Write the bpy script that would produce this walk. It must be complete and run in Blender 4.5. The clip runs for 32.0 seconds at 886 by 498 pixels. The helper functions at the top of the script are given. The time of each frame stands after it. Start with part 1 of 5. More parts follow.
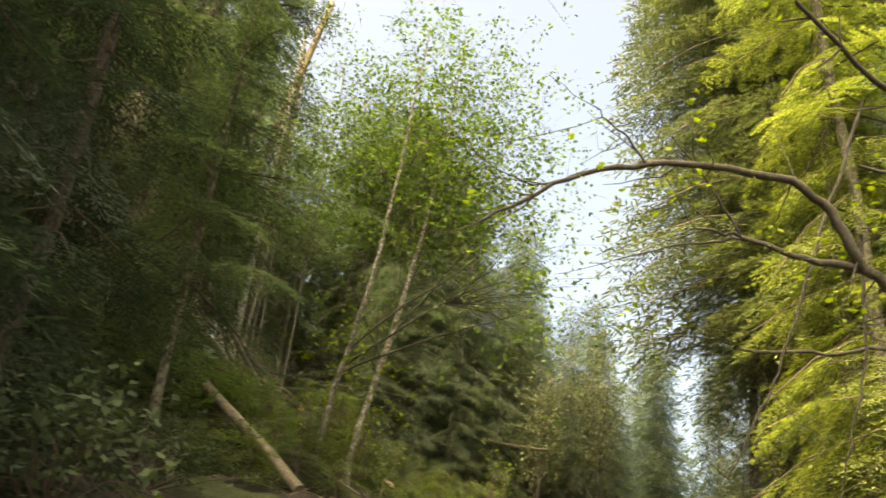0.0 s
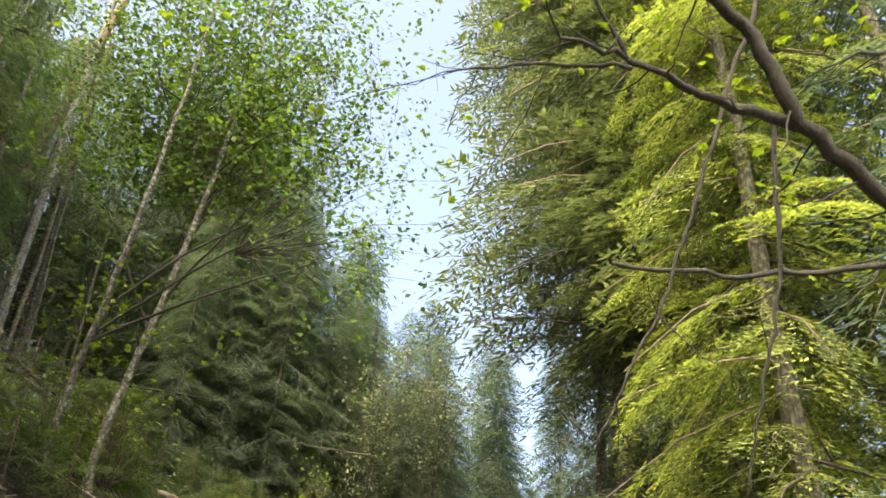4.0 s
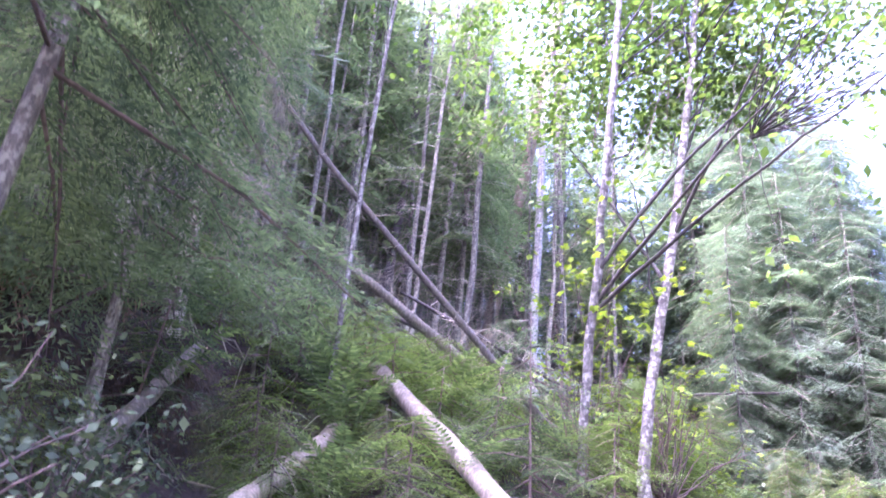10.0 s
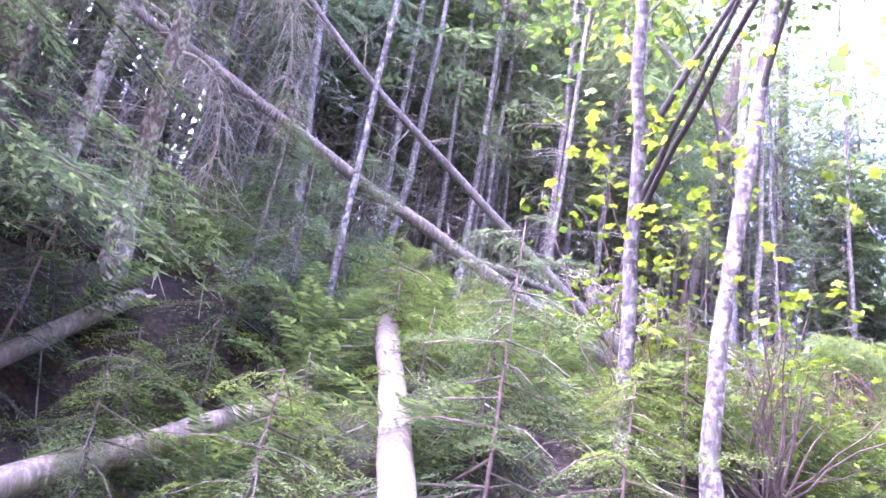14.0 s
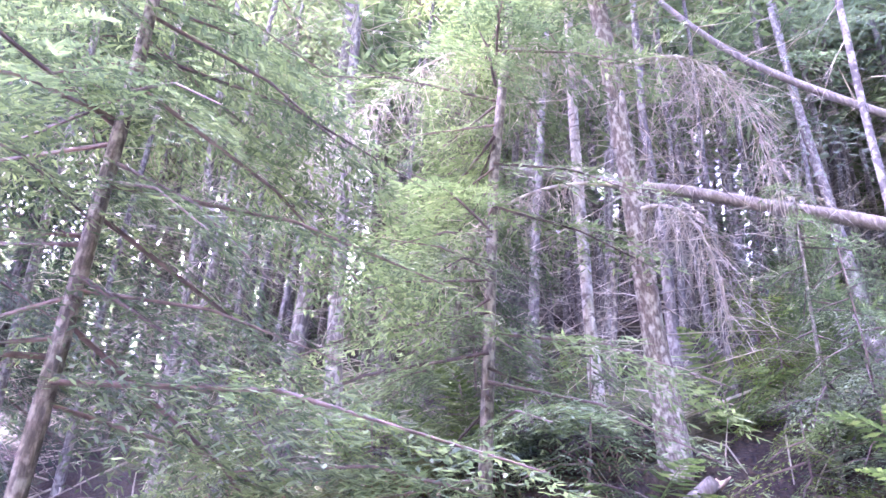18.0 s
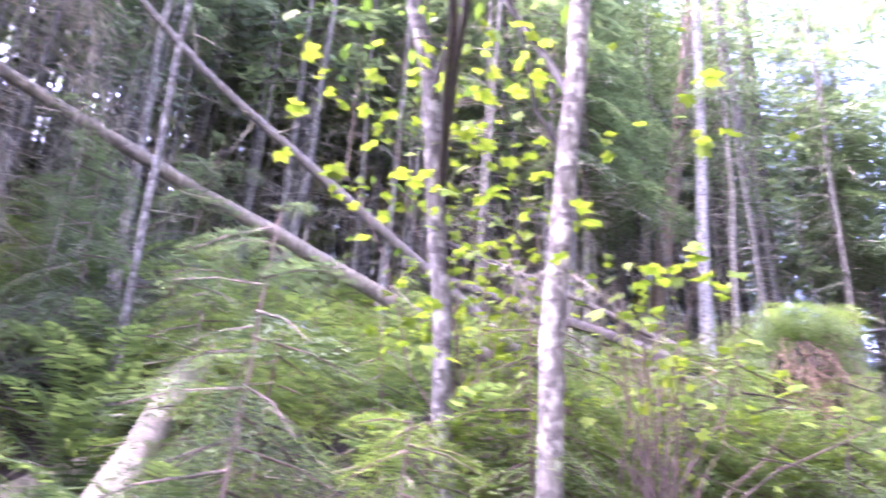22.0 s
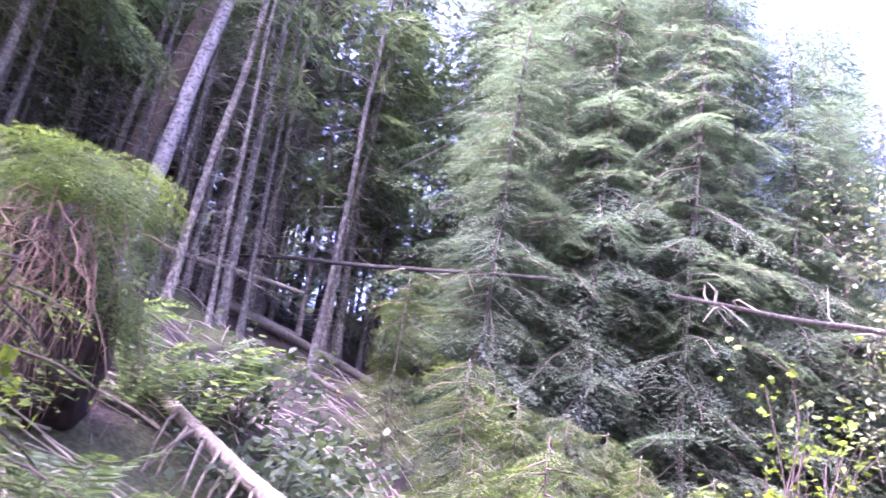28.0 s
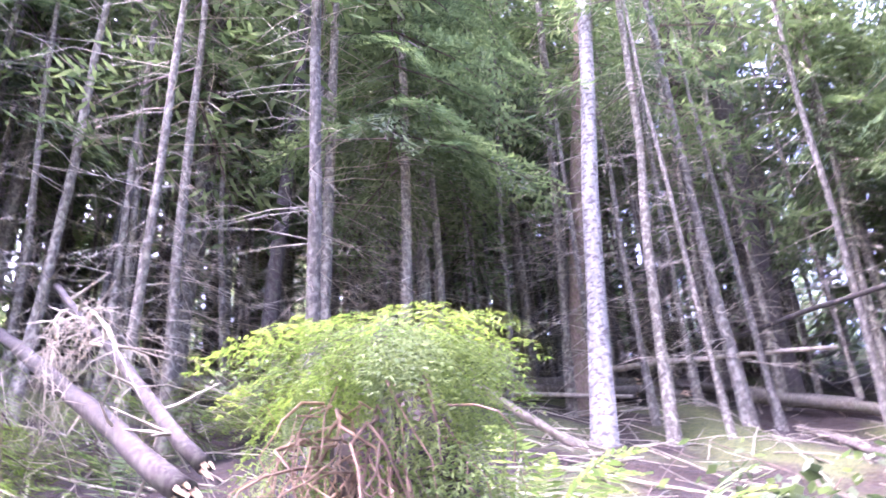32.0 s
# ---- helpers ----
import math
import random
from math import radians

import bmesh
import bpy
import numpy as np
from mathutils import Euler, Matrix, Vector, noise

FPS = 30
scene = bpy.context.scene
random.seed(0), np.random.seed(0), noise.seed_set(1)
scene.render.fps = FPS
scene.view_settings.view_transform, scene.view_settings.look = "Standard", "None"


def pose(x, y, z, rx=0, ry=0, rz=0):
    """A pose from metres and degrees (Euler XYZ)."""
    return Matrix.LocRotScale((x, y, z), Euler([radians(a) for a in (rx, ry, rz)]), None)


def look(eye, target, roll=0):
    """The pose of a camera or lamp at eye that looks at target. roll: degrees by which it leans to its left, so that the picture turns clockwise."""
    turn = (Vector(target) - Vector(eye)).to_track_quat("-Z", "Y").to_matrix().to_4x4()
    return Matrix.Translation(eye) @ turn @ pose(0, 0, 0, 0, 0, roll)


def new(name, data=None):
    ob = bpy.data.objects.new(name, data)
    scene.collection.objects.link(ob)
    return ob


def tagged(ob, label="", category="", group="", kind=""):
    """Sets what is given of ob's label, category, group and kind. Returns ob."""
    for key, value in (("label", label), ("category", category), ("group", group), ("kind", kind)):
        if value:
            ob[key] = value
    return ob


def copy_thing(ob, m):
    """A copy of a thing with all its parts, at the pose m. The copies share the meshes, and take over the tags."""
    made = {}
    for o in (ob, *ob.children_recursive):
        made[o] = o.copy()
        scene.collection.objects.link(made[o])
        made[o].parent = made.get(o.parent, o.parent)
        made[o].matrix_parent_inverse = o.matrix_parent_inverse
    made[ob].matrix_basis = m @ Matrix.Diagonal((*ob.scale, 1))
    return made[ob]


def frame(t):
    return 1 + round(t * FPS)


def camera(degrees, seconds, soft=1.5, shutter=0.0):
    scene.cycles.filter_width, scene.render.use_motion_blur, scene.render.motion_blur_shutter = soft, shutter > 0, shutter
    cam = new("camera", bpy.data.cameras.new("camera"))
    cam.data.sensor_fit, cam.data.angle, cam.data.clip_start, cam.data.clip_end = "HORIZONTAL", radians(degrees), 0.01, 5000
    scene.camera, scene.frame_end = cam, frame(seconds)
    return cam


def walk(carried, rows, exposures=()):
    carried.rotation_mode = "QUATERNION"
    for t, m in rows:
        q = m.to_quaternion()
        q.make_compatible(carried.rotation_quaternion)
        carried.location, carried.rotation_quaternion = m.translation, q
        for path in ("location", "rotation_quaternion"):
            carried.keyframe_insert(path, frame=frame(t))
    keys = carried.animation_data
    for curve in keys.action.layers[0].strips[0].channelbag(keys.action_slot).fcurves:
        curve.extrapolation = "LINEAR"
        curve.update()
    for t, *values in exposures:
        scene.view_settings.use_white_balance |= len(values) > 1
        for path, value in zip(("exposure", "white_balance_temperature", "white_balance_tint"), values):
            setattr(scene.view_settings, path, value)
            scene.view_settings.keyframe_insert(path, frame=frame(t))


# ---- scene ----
cam = camera(56.0, 32.0, soft=1.6, shutter=0.4)
PATH = [
    (0, -0.532, 0.292, 1.601, 116.53, -5.22, -10.08),
    (0.5, -0.274, 0.641, 1.688, 117.00, -4.35, -14.31),
    (1, 0.157, 1.208, 1.976, 116.19, -1.21, -17.86),
    (1.5, 0.289, 1.518, 1.975, 116.22, -0.61, -23.09),
    (2, 0.478, 1.881, 2.018, 117.20, -0.44, -23.51),
    (2.5, 0.585, 2.151, 1.965, 118.53, -1.25, -22.90),
    (4.5, 0.940, 3.801, 1.977, 118.73, -1.93, -19.63),
    (5, 0.998, 4.134, 2.066, 118.09, -1.29, -18.77),
    (5.5, 0.994, 4.490, 2.124, 118.82, -0.61, -12.38),
    (6, 1.033, 4.808, 2.244, 120.19, 2.12, -8.89),
    (6.5, 1.070, 5.172, 2.295, 120.31, -0.13, -4.62),
    (7, 1.076, 5.534, 2.425, 121.71, 2.42, -0.90),
    (7.5, 1.221, 5.991, 2.537, 123.17, -1.15, 8.70),
    (8, 1.181, 6.258, 2.608, 121.27, -1.57, 11.84),
    (8.5, 1.069, 6.497, 2.597, 120.11, -0.64, 16.18),
    (9, 1.150, 6.750, 2.731, 121.79, -0.10, 15.48),
    (9.5, 0.987, 6.823, 2.715, 122.81, -2.67, 15.82),
    (10, 0.997, 7.258, 2.580, 118.48, -4.03, 18.17),
    (10.5, 1.112, 7.579, 2.730, 117.33, -6.74, 19.36),
    (11, 1.296, 7.924, 2.794, 116.40, -5.71, 25.95),
    (11.5, 1.483, 8.251, 2.842, 116.77, -7.72, 25.38),
    (12, 1.573, 8.698, 2.941, 118.03, -10.62, 26.68),
    (12.5, 1.665, 9.057, 2.931, 117.91, -7.40, 28.75),
    (13, 1.821, 9.576, 3.059, 119.25, -12.79, 33.18),
    (13.5, 2.101, 10.142, 3.133, 118.38, -10.03, 34.41),
    (15.5, 2.059, 11.136, 3.874, 112.46, -6.87, 44.46),
    (16, 1.988, 11.387, 3.972, 116.09, -3.68, 50.51),
    (16.5, 2.102, 11.559, 4.047, 116.49, -8.30, 66.61),
    (17, 2.003, 11.542, 4.101, 114.56, 0.29, 80.20),
    (17.5, 1.880, 11.512, 4.143, 117.27, -0.55, 84.01),
    (18, 1.900, 11.513, 4.140, 117.90, -2.95, 84.72),
    (18.5, 1.932, 11.513, 4.135, 117.90, -2.83, 84.91),
    (19, 1.971, 11.523, 4.133, 117.61, -2.89, 84.16),
    (19.5, 2.066, 11.553, 4.097, 116.77, -5.02, 81.41),
    (20, 2.130, 11.620, 4.087, 117.05, -4.24, 75.88),
    (20.5, 2.156, 11.694, 4.078, 117.58, -3.40, 68.97),
    (21, 2.207, 11.953, 4.078, 118.29, -5.24, 58.54),
    (21.5, 2.191, 12.256, 4.082, 116.48, -3.18, 49.17),
    (22, 2.302, 12.466, 4.087, 115.93, -3.16, 40.23),
    (22.5, 2.499, 12.711, 4.086, 114.77, -0.22, 31.74),
    (23, 2.725, 13.081, 4.197, 114.86, -6.68, 27.68),
    (23.5, 2.842, 13.411, 4.218, 113.98, -6.03, 25.71),
    (24, 2.966, 13.665, 4.306, 114.00, -3.94, 23.72),
    (24.5, 3.090, 14.046, 4.372, 115.92, -7.64, 20.07),
    (25, 3.193, 14.320, 4.410, 115.95, -6.55, 18.94),
    (25.5, 3.229, 14.740, 4.548, 115.72, -3.96, 17.04),
    (27.5, 3.299, 16.191, 5.008, 113.13, -7.25, 13.42),
    (28, 3.190, 16.495, 5.155, 112.67, -8.11, 9.56),
    (28.5, 3.152, 16.690, 5.329, 112.02, -6.95, 5.51),
    (29, 3.092, 17.028, 5.418, 112.07, -6.64, 1.51),
    (29.5, 2.935, 17.217, 5.578, 111.06, -2.22, -1.18),
    (30, 2.935, 17.551, 5.657, 111.01, -3.92, 4.79),
    (30.5, 2.957, 17.907, 5.680, 114.51, -6.36, 13.35),
    (31, 2.954, 18.198, 5.845, 117.15, 1.12, 30.12),
    (31.5, 2.891, 18.461, 5.951, 117.16, -2.44, 44.25),
    (32, 2.829, 18.655, 5.969, 117.13, 2.57, 51.84)]

EXPOSURES = [(0, 2.55, 9400, 4), (2.5, 2.4, 8000, 4), (5, 2.75, 6700, 8), (7, 3.1, 6000, 18), (8, 3.45, 5600, 26), (9, 4.7, 5000, 48), (11, 4.95, 5000, 60), (13, 5.35, 5000, 68), (16, 5.6, 5250, 58), (18, 6.1, 5150, 68), (20, 6.1, 5250, 68), (22, 5.25, 5300, 56), (24, 4.85, 5050, 64), (25, 4.5, 4950, 70), (28, 4.5, 5100, 70), (29, 4.15, 5150, 66), (30, 4.4, 5250, 60), (31, 5.35, 5400, 58), (32, 5.5, 5350, 56)]
walk(cam, [(t, pose(*p)) for t, *p in PATH], EXPOSURES)

CLIMB = radians(12.2)  # the hillside is laid out level and then tipped up along the track; trees stay plumb

# ---- world and sun ----
SUN_YAW, SUN_UP = 140.0, 52.0
world = bpy.data.worlds.new("sky_world")
scene.world = world
world.use_nodes = True
wn = world.node_tree
sky = wn.nodes.new("ShaderNodeTexSky")
sky.sky_type, sky.sun_disc = "NISHITA", False
sky.sun_elevation, sky.sun_rotation = radians(SUN_UP), radians(-SUN_YAW)
sky.air_density, sky.dust_density, sky.ozone_density = 0.7, 9.5, 1.0
wn.nodes["Background"].inputs["Strength"].default_value = 0.15
wn.links.new(sky.outputs["Color"], wn.nodes["Background"].inputs["Color"])
sun = new("sun", bpy.data.lights.new("sun", "SUN"))
sun.data.energy, sun.data.angle, sun.data.color = 1.0, radians(16), (1.0, 0.93, 0.8)
sun.matrix_world = look((0, 0, 30), (math.sin(radians(SUN_YAW)), -math.cos(radians(SUN_YAW)), 30 - math.tan(radians(SUN_UP))))


# ---- materials ----
def nodes_of(name):
    m = bpy.data.materials.new(name)
    m.use_nodes = True
    t = m.node_tree
    return m, t, t.nodes["Principled BSDF"], t.nodes, t.links


def ramp_node(t, stops):
    r = t.nodes.new("ShaderNodeValToRGB")
    e = r.color_ramp.elements
    while len(e) < len(stops):
        e.new(0.5)
    for k, (p, c) in enumerate(stops):
        e[k].position, e[k].color = p, (*c, 1)
    return r


def noise_node(t, scale, detail=4.0, stretch=None, kind="ShaderNodeTexNoise"):
    co = t.nodes.new("ShaderNodeTexCoord")
    mp = t.nodes.new("ShaderNodeMapping")
    if stretch:
        mp.inputs["Scale"].default_value = stretch
    n = t.nodes.new(kind)
    n.inputs["Scale"].default_value = scale
    if "Detail" in n.inputs:
        n.inputs["Detail"].default_value = detail
    t.links.new(co.outputs["Object"], mp.inputs["Vector"])
    t.links.new(mp.outputs["Vector"], n.inputs["Vector"])
    return n


def bump_node(t, height, strength, distance):
    b = t.nodes.new("ShaderNodeBump")
    b.inputs["Strength"].default_value, b.inputs["Distance"].default_value = strength, distance
    t.links.new(height, b.inputs["Height"])
    return b


def mix_node(t, fac, a, b, mode="MIX"):
    m = t.nodes.new("ShaderNodeMix")
    m.data_type, m.blend_type = "RGBA", mode
    for sock, v in ((m.inputs[0], fac), (m.inputs[6], a), (m.inputs[7], b)):
        if isinstance(v, (int, float)):
            sock.default_value = v
        elif isinstance(v, tuple):
            sock.default_value = (*v, 1)
        else:
            t.links.new(v, sock)
    return m.outputs[2]


def bark(name, dark, mid, light, lichen=None, marks=None, scale=9.0, rough=0.9):
    """Fissured bark: long furrows, blotches, lichen patches and, on birches and alders, dark cross marks."""
    m, t, p, nodes, links = nodes_of(name)
    furrow = noise_node(t, scale * 2.2, 8, (2.4, 2.4, 0.55))
    furrow.inputs["Roughness"].default_value = 0.68
    r = ramp_node(t, [(0.28, dark), (0.5, mid), (0.72, light)])
    links.new(furrow.outputs["Fac"], r.inputs["Fac"])
    col = r.outputs["Color"]
    if lichen:
        patch = noise_node(t, 21, 8, (1.0, 1.0, 0.7))
        pr = ramp_node(t, [(0.47, (0, 0, 0)), (0.62, (0.7, 0.7, 0.7))])
        links.new(patch.outputs["Fac"], pr.inputs["Fac"])
        col = mix_node(t, pr.outputs["Color"], col, lichen)
    if marks:
        band = noise_node(t, 9.0, 7, (1.3, 1.3, 2.4))
        br = ramp_node(t, [(0.52, (0, 0, 0)), (0.62, (0.9, 0.9, 0.9))])
        links.new(band.outputs["Fac"], br.inputs["Fac"])
        col = mix_node(t, br.outputs["Color"], col, marks)
    oi = nodes.new("ShaderNodeObjectInfo")
    vr = ramp_node(t, [(0.0, (0.72, 0.72, 0.74)), (1.0, (1.2, 1.16, 1.1))])
    links.new(oi.outputs["Random"], vr.inputs["Fac"])
    col = mix_node(t, 1.0, col, vr.outputs["Color"], "MULTIPLY")
    links.new(col, p.inputs["Base Color"])
    p.inputs["Roughness"].default_value = rough
    links.new(bump_node(t, furrow.outputs["Fac"], 0.8, 0.02).outputs["Normal"], p.inputs["Normal"])
    return m


def leaf(name, dark, mid, light, through_colour, glow=0.45, rough=0.6):
    """Thin leaves: each its own shade, light passing through."""
    m, t, p, nodes, links = nodes_of(name)
    g = nodes.new("ShaderNodeNewGeometry")
    r = ramp_node(t, [(0.0, dark), (0.55, mid), (1.0, light)])
    links.new(g.outputs["Random Per Island"], r.inputs["Fac"])
    big = noise_node(t, 0.9, 2)
    vr = ramp_node(t, [(0.3, (0.7, 0.74, 0.8)), (0.7, (1.25, 1.2, 1.0))])
    links.new(big.outputs["Fac"], vr.inputs["Fac"])
    col = mix_node(t, 1.0, r.outputs["Color"], vr.outputs["Color"], "MULTIPLY")
    links.new(col, p.inputs["Base Color"])
    p.inputs["Roughness"].default_value = rough
    p.inputs["Specular IOR Level"].default_value = 0.14
    tr = nodes.new("ShaderNodeBsdfTranslucent")
    links.new(mix_node(t, 1.0, col, through_colour, "MULTIPLY"), tr.inputs["Color"])
    mx = nodes.new("ShaderNodeMixShader")
    mx.inputs[0].default_value = glow
    links.new(p.outputs[0], mx.inputs[1])
    links.new(tr.outputs[0], mx.inputs[2])
    links.new(mx.outputs[0], nodes["Material Output"].inputs["Surface"])
    return m


def plain(name, a, b, scale, rough=0.9, bump=0.4, stretch=None):
    m, t, p, nodes, links = nodes_of(name)
    n = noise_node(t, scale, 6, stretch)
    r = ramp_node(t, [(0.3, a), (0.7, b)])
    links.new(n.outputs["Fac"], r.inputs["Fac"])
    g = nodes.new("ShaderNodeNewGeometry")
    vr = ramp_node(t, [(0.0, (0.65, 0.65, 0.65)), (1.0, (1.3, 1.25, 1.2))])
    links.new(g.outputs["Random Per Island"], vr.inputs["Fac"])
    links.new(mix_node(t, 1.0, r.outputs["Color"], vr.outputs["Color"], "MULTIPLY"), p.inputs["Base Color"])
    p.inputs["Roughness"].default_value = rough
    links.new(bump_node(t, n.outputs["Fac"], bump, 0.02).outputs["Normal"], p.inputs["Normal"])
    return m


def floor_material():
    """Needle litter, bare soil and moss on the bank; gravel on the track."""
    m, t, p, nodes, links = nodes_of("forest_floor")
    fine, mid, big = noise_node(t, 26, 6), noise_node(t, 3.2, 5), noise_node(t, 0.55, 4)
    r1 = ramp_node(t, [(0.32, (0.008, 0.006, 0.004)), (0.55, (0.03, 0.021, 0.0115)), (0.78, (0.075, 0.055, 0.034))])
    links.new(fine.outputs["Fac"], r1.inputs["Fac"])
    r2 = ramp_node(t, [(0.35, (0.6, 0.52, 0.45)), (0.7, (1.2, 1.1, 1.05))])
    links.new(mid.outputs["Fac"], r2.inputs["Fac"])
    col = mix_node(t, 1.0, r1.outputs["Color"], r2.outputs["Color"], "MULTIPLY")
    r3 = ramp_node(t, [(0.47, (0, 0, 0)), (0.62, (0.85, 0.85, 0.85))])
    links.new(big.outputs["Fac"], r3.inputs["Fac"])
    moss = ramp_node(t, [(0.3, (0.03, 0.045, 0.012)), (0.7, (0.11, 0.13, 0.03))])
    links.new(fine.outputs["Fac"], moss.inputs["Fac"])
    col = mix_node(t, r3.outputs["Color"], col, moss.outputs["Color"])
    links.new(col, p.inputs["Base Color"])
    p.inputs["Roughness"].default_value = 0.95
    links.new(bump_node(t, fine.outputs["Fac"], 0.9, 0.05).outputs["Normal"], p.inputs["Normal"])
    return m


M_FLOOR = floor_material()
M_CONIFER = bark("conifer_bark", (0.022, 0.02, 0.014), (0.066, 0.062, 0.044), (0.15, 0.145, 0.105), lichen=(0.22, 0.22, 0.16))
M_SPRUCE = bark("scaly_bark", (0.022, 0.018, 0.012), (0.08, 0.068, 0.046), (0.22, 0.2, 0.145), lichen=(0.3, 0.3, 0.22), scale=14)
M_BIRCH = bark("pale_bark", (0.1, 0.097, 0.078), (0.25, 0.245, 0.2), (0.45, 0.445, 0.375), lichen=(0.13, 0.135, 0.09), marks=(0.07, 0.063, 0.05), scale=5)
M_ALDER = bark("alder_bark", (0.03, 0.029, 0.023), (0.085, 0.083, 0.068), (0.17, 0.167, 0.14), lichen=(0.33, 0.33, 0.285), marks=(0.04, 0.036, 0.03), scale=6)
M_MOSSY = bark("mossy_bark", (0.045, 0.035, 0.025), (0.16, 0.12, 0.08), (0.3, 0.25, 0.18), lichen=(0.13, 0.13, 0.05), scale=8)
# near black: the backlit darkness of the overhead limbs is put into the colour
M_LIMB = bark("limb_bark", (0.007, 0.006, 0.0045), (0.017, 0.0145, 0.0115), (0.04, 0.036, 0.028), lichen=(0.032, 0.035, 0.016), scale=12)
M_LOG = bark("log_bark", (0.032, 0.029, 0.021), (0.105, 0.097, 0.072), (0.25, 0.235, 0.18), lichen=(0.09, 0.09, 0.055), scale=7)
M_PALELOG = bark("peeled_log", (0.07, 0.06, 0.042), (0.19, 0.165, 0.118), (0.37, 0.335, 0.25), lichen=(0.12, 0.115, 0.065), scale=6)
M_DEAD = plain("dead_twig", (0.14, 0.13, 0.09), (0.36, 0.34, 0.25), 12)
M_DARKBARK = bark("dark_bark", (0.012, 0.01, 0.008), (0.042, 0.035, 0.027), (0.095, 0.082, 0.062), lichen=(0.1, 0.1, 0.07), scale=8)
M_TWIG = plain("brown_twig", (0.04, 0.03, 0.022), (0.13, 0.1, 0.08), 12)
M_ROOT = plain("root_hair", (0.07, 0.046, 0.028), (0.22, 0.155, 0.1), 14)
M_SOIL = plain("dark_soil", (0.01, 0.0075, 0.006), (0.05, 0.035, 0.026), 9, bump=1.0)
M_WOODCUT = plain("broken_wood", (0.25, 0.18, 0.11), (0.48, 0.38, 0.26), 20, stretch=(1, 1, 0.2))
M_NEEDLE = leaf("hemlock_needles", (0.038, 0.058, 0.037), (0.075, 0.106, 0.066), (0.131, 0.170, 0.096), (1.4, 1.5, 0.9), 0.48, 0.6)
M_NEEDLE_DARK = leaf("blue_green_needles", (0.054, 0.076, 0.053), (0.078, 0.106, 0.072), (0.108, 0.14, 0.093), (1.3, 1.45, 0.95), 0.48, 0.65)
# duller than M_CEDAR: the farther right wall's shade is put into this colour
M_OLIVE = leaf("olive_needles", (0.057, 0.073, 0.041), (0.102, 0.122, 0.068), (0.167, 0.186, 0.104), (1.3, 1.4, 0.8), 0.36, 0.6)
M_NEEDLE_NEW = leaf("young_needles", (0.057, 0.086, 0.028), (0.103, 0.152, 0.050), (0.164, 0.221, 0.077), (1.5, 1.55, 0.65), 0.4)
M_YOUNG = leaf("young_hemlock_needles", (0.038, 0.058, 0.022), (0.062, 0.09, 0.032), (0.1, 0.132, 0.047), (1.5, 1.55, 0.7), 0.4)
M_CEDAR = leaf("cedar_sprays", (0.082, 0.106, 0.041), (0.152, 0.184, 0.066), (0.27, 0.3, 0.11), (1.5, 1.6, 0.7), 0.45)
M_BROAD = leaf("alder_leaves", (0.036, 0.064, 0.02), (0.066, 0.108, 0.03), (0.11, 0.162, 0.045), (1.6, 1.75, 0.65), 0.5)
M_BRIGHT = leaf("maple_leaves", (0.085, 0.135, 0.022), (0.145, 0.21, 0.036), (0.215, 0.275, 0.058), (1.5, 1.5, 0.4), 0.5)
M_SHRUB = leaf("shrub_leaves", (0.038, 0.056, 0.033), (0.062, 0.087, 0.048), (0.094, 0.121, 0.069), (1.3, 1.4, 0.8), 0.36)
M_PALE = leaf("pale_needles", (0.064, 0.092, 0.053), (0.116, 0.155, 0.089), (0.186, 0.233, 0.136), (1.3, 1.45, 0.8), 0.4)
M_FERN = leaf("fern_leaflets", (0.054, 0.083, 0.041), (0.093, 0.138, 0.064), (0.171, 0.226, 0.107), (1.4, 1.5, 0.65), 0.4)
M_FAR = leaf("far_foliage", (0.055, 0.078, 0.05), (0.092, 0.125, 0.078), (0.15, 0.19, 0.115), (1.3, 1.4, 0.9), 0.5)
# M_NEEDLE darkened: the shade on the left wall is put into the colour
M_SHADE_DEEP = leaf("shade_dark_needles", (0.024, 0.04, 0.03), (0.046, 0.07, 0.05), (0.08, 0.11, 0.074), (1.3, 1.45, 0.9), 0.3, 0.6)
M_GRAVEL = plain("track_gravel", (0.05, 0.042, 0.034), (0.16, 0.14, 0.12), 22, bump=0.8)

# ---- mesh helpers ----
rng = np.random.default_rng(11)


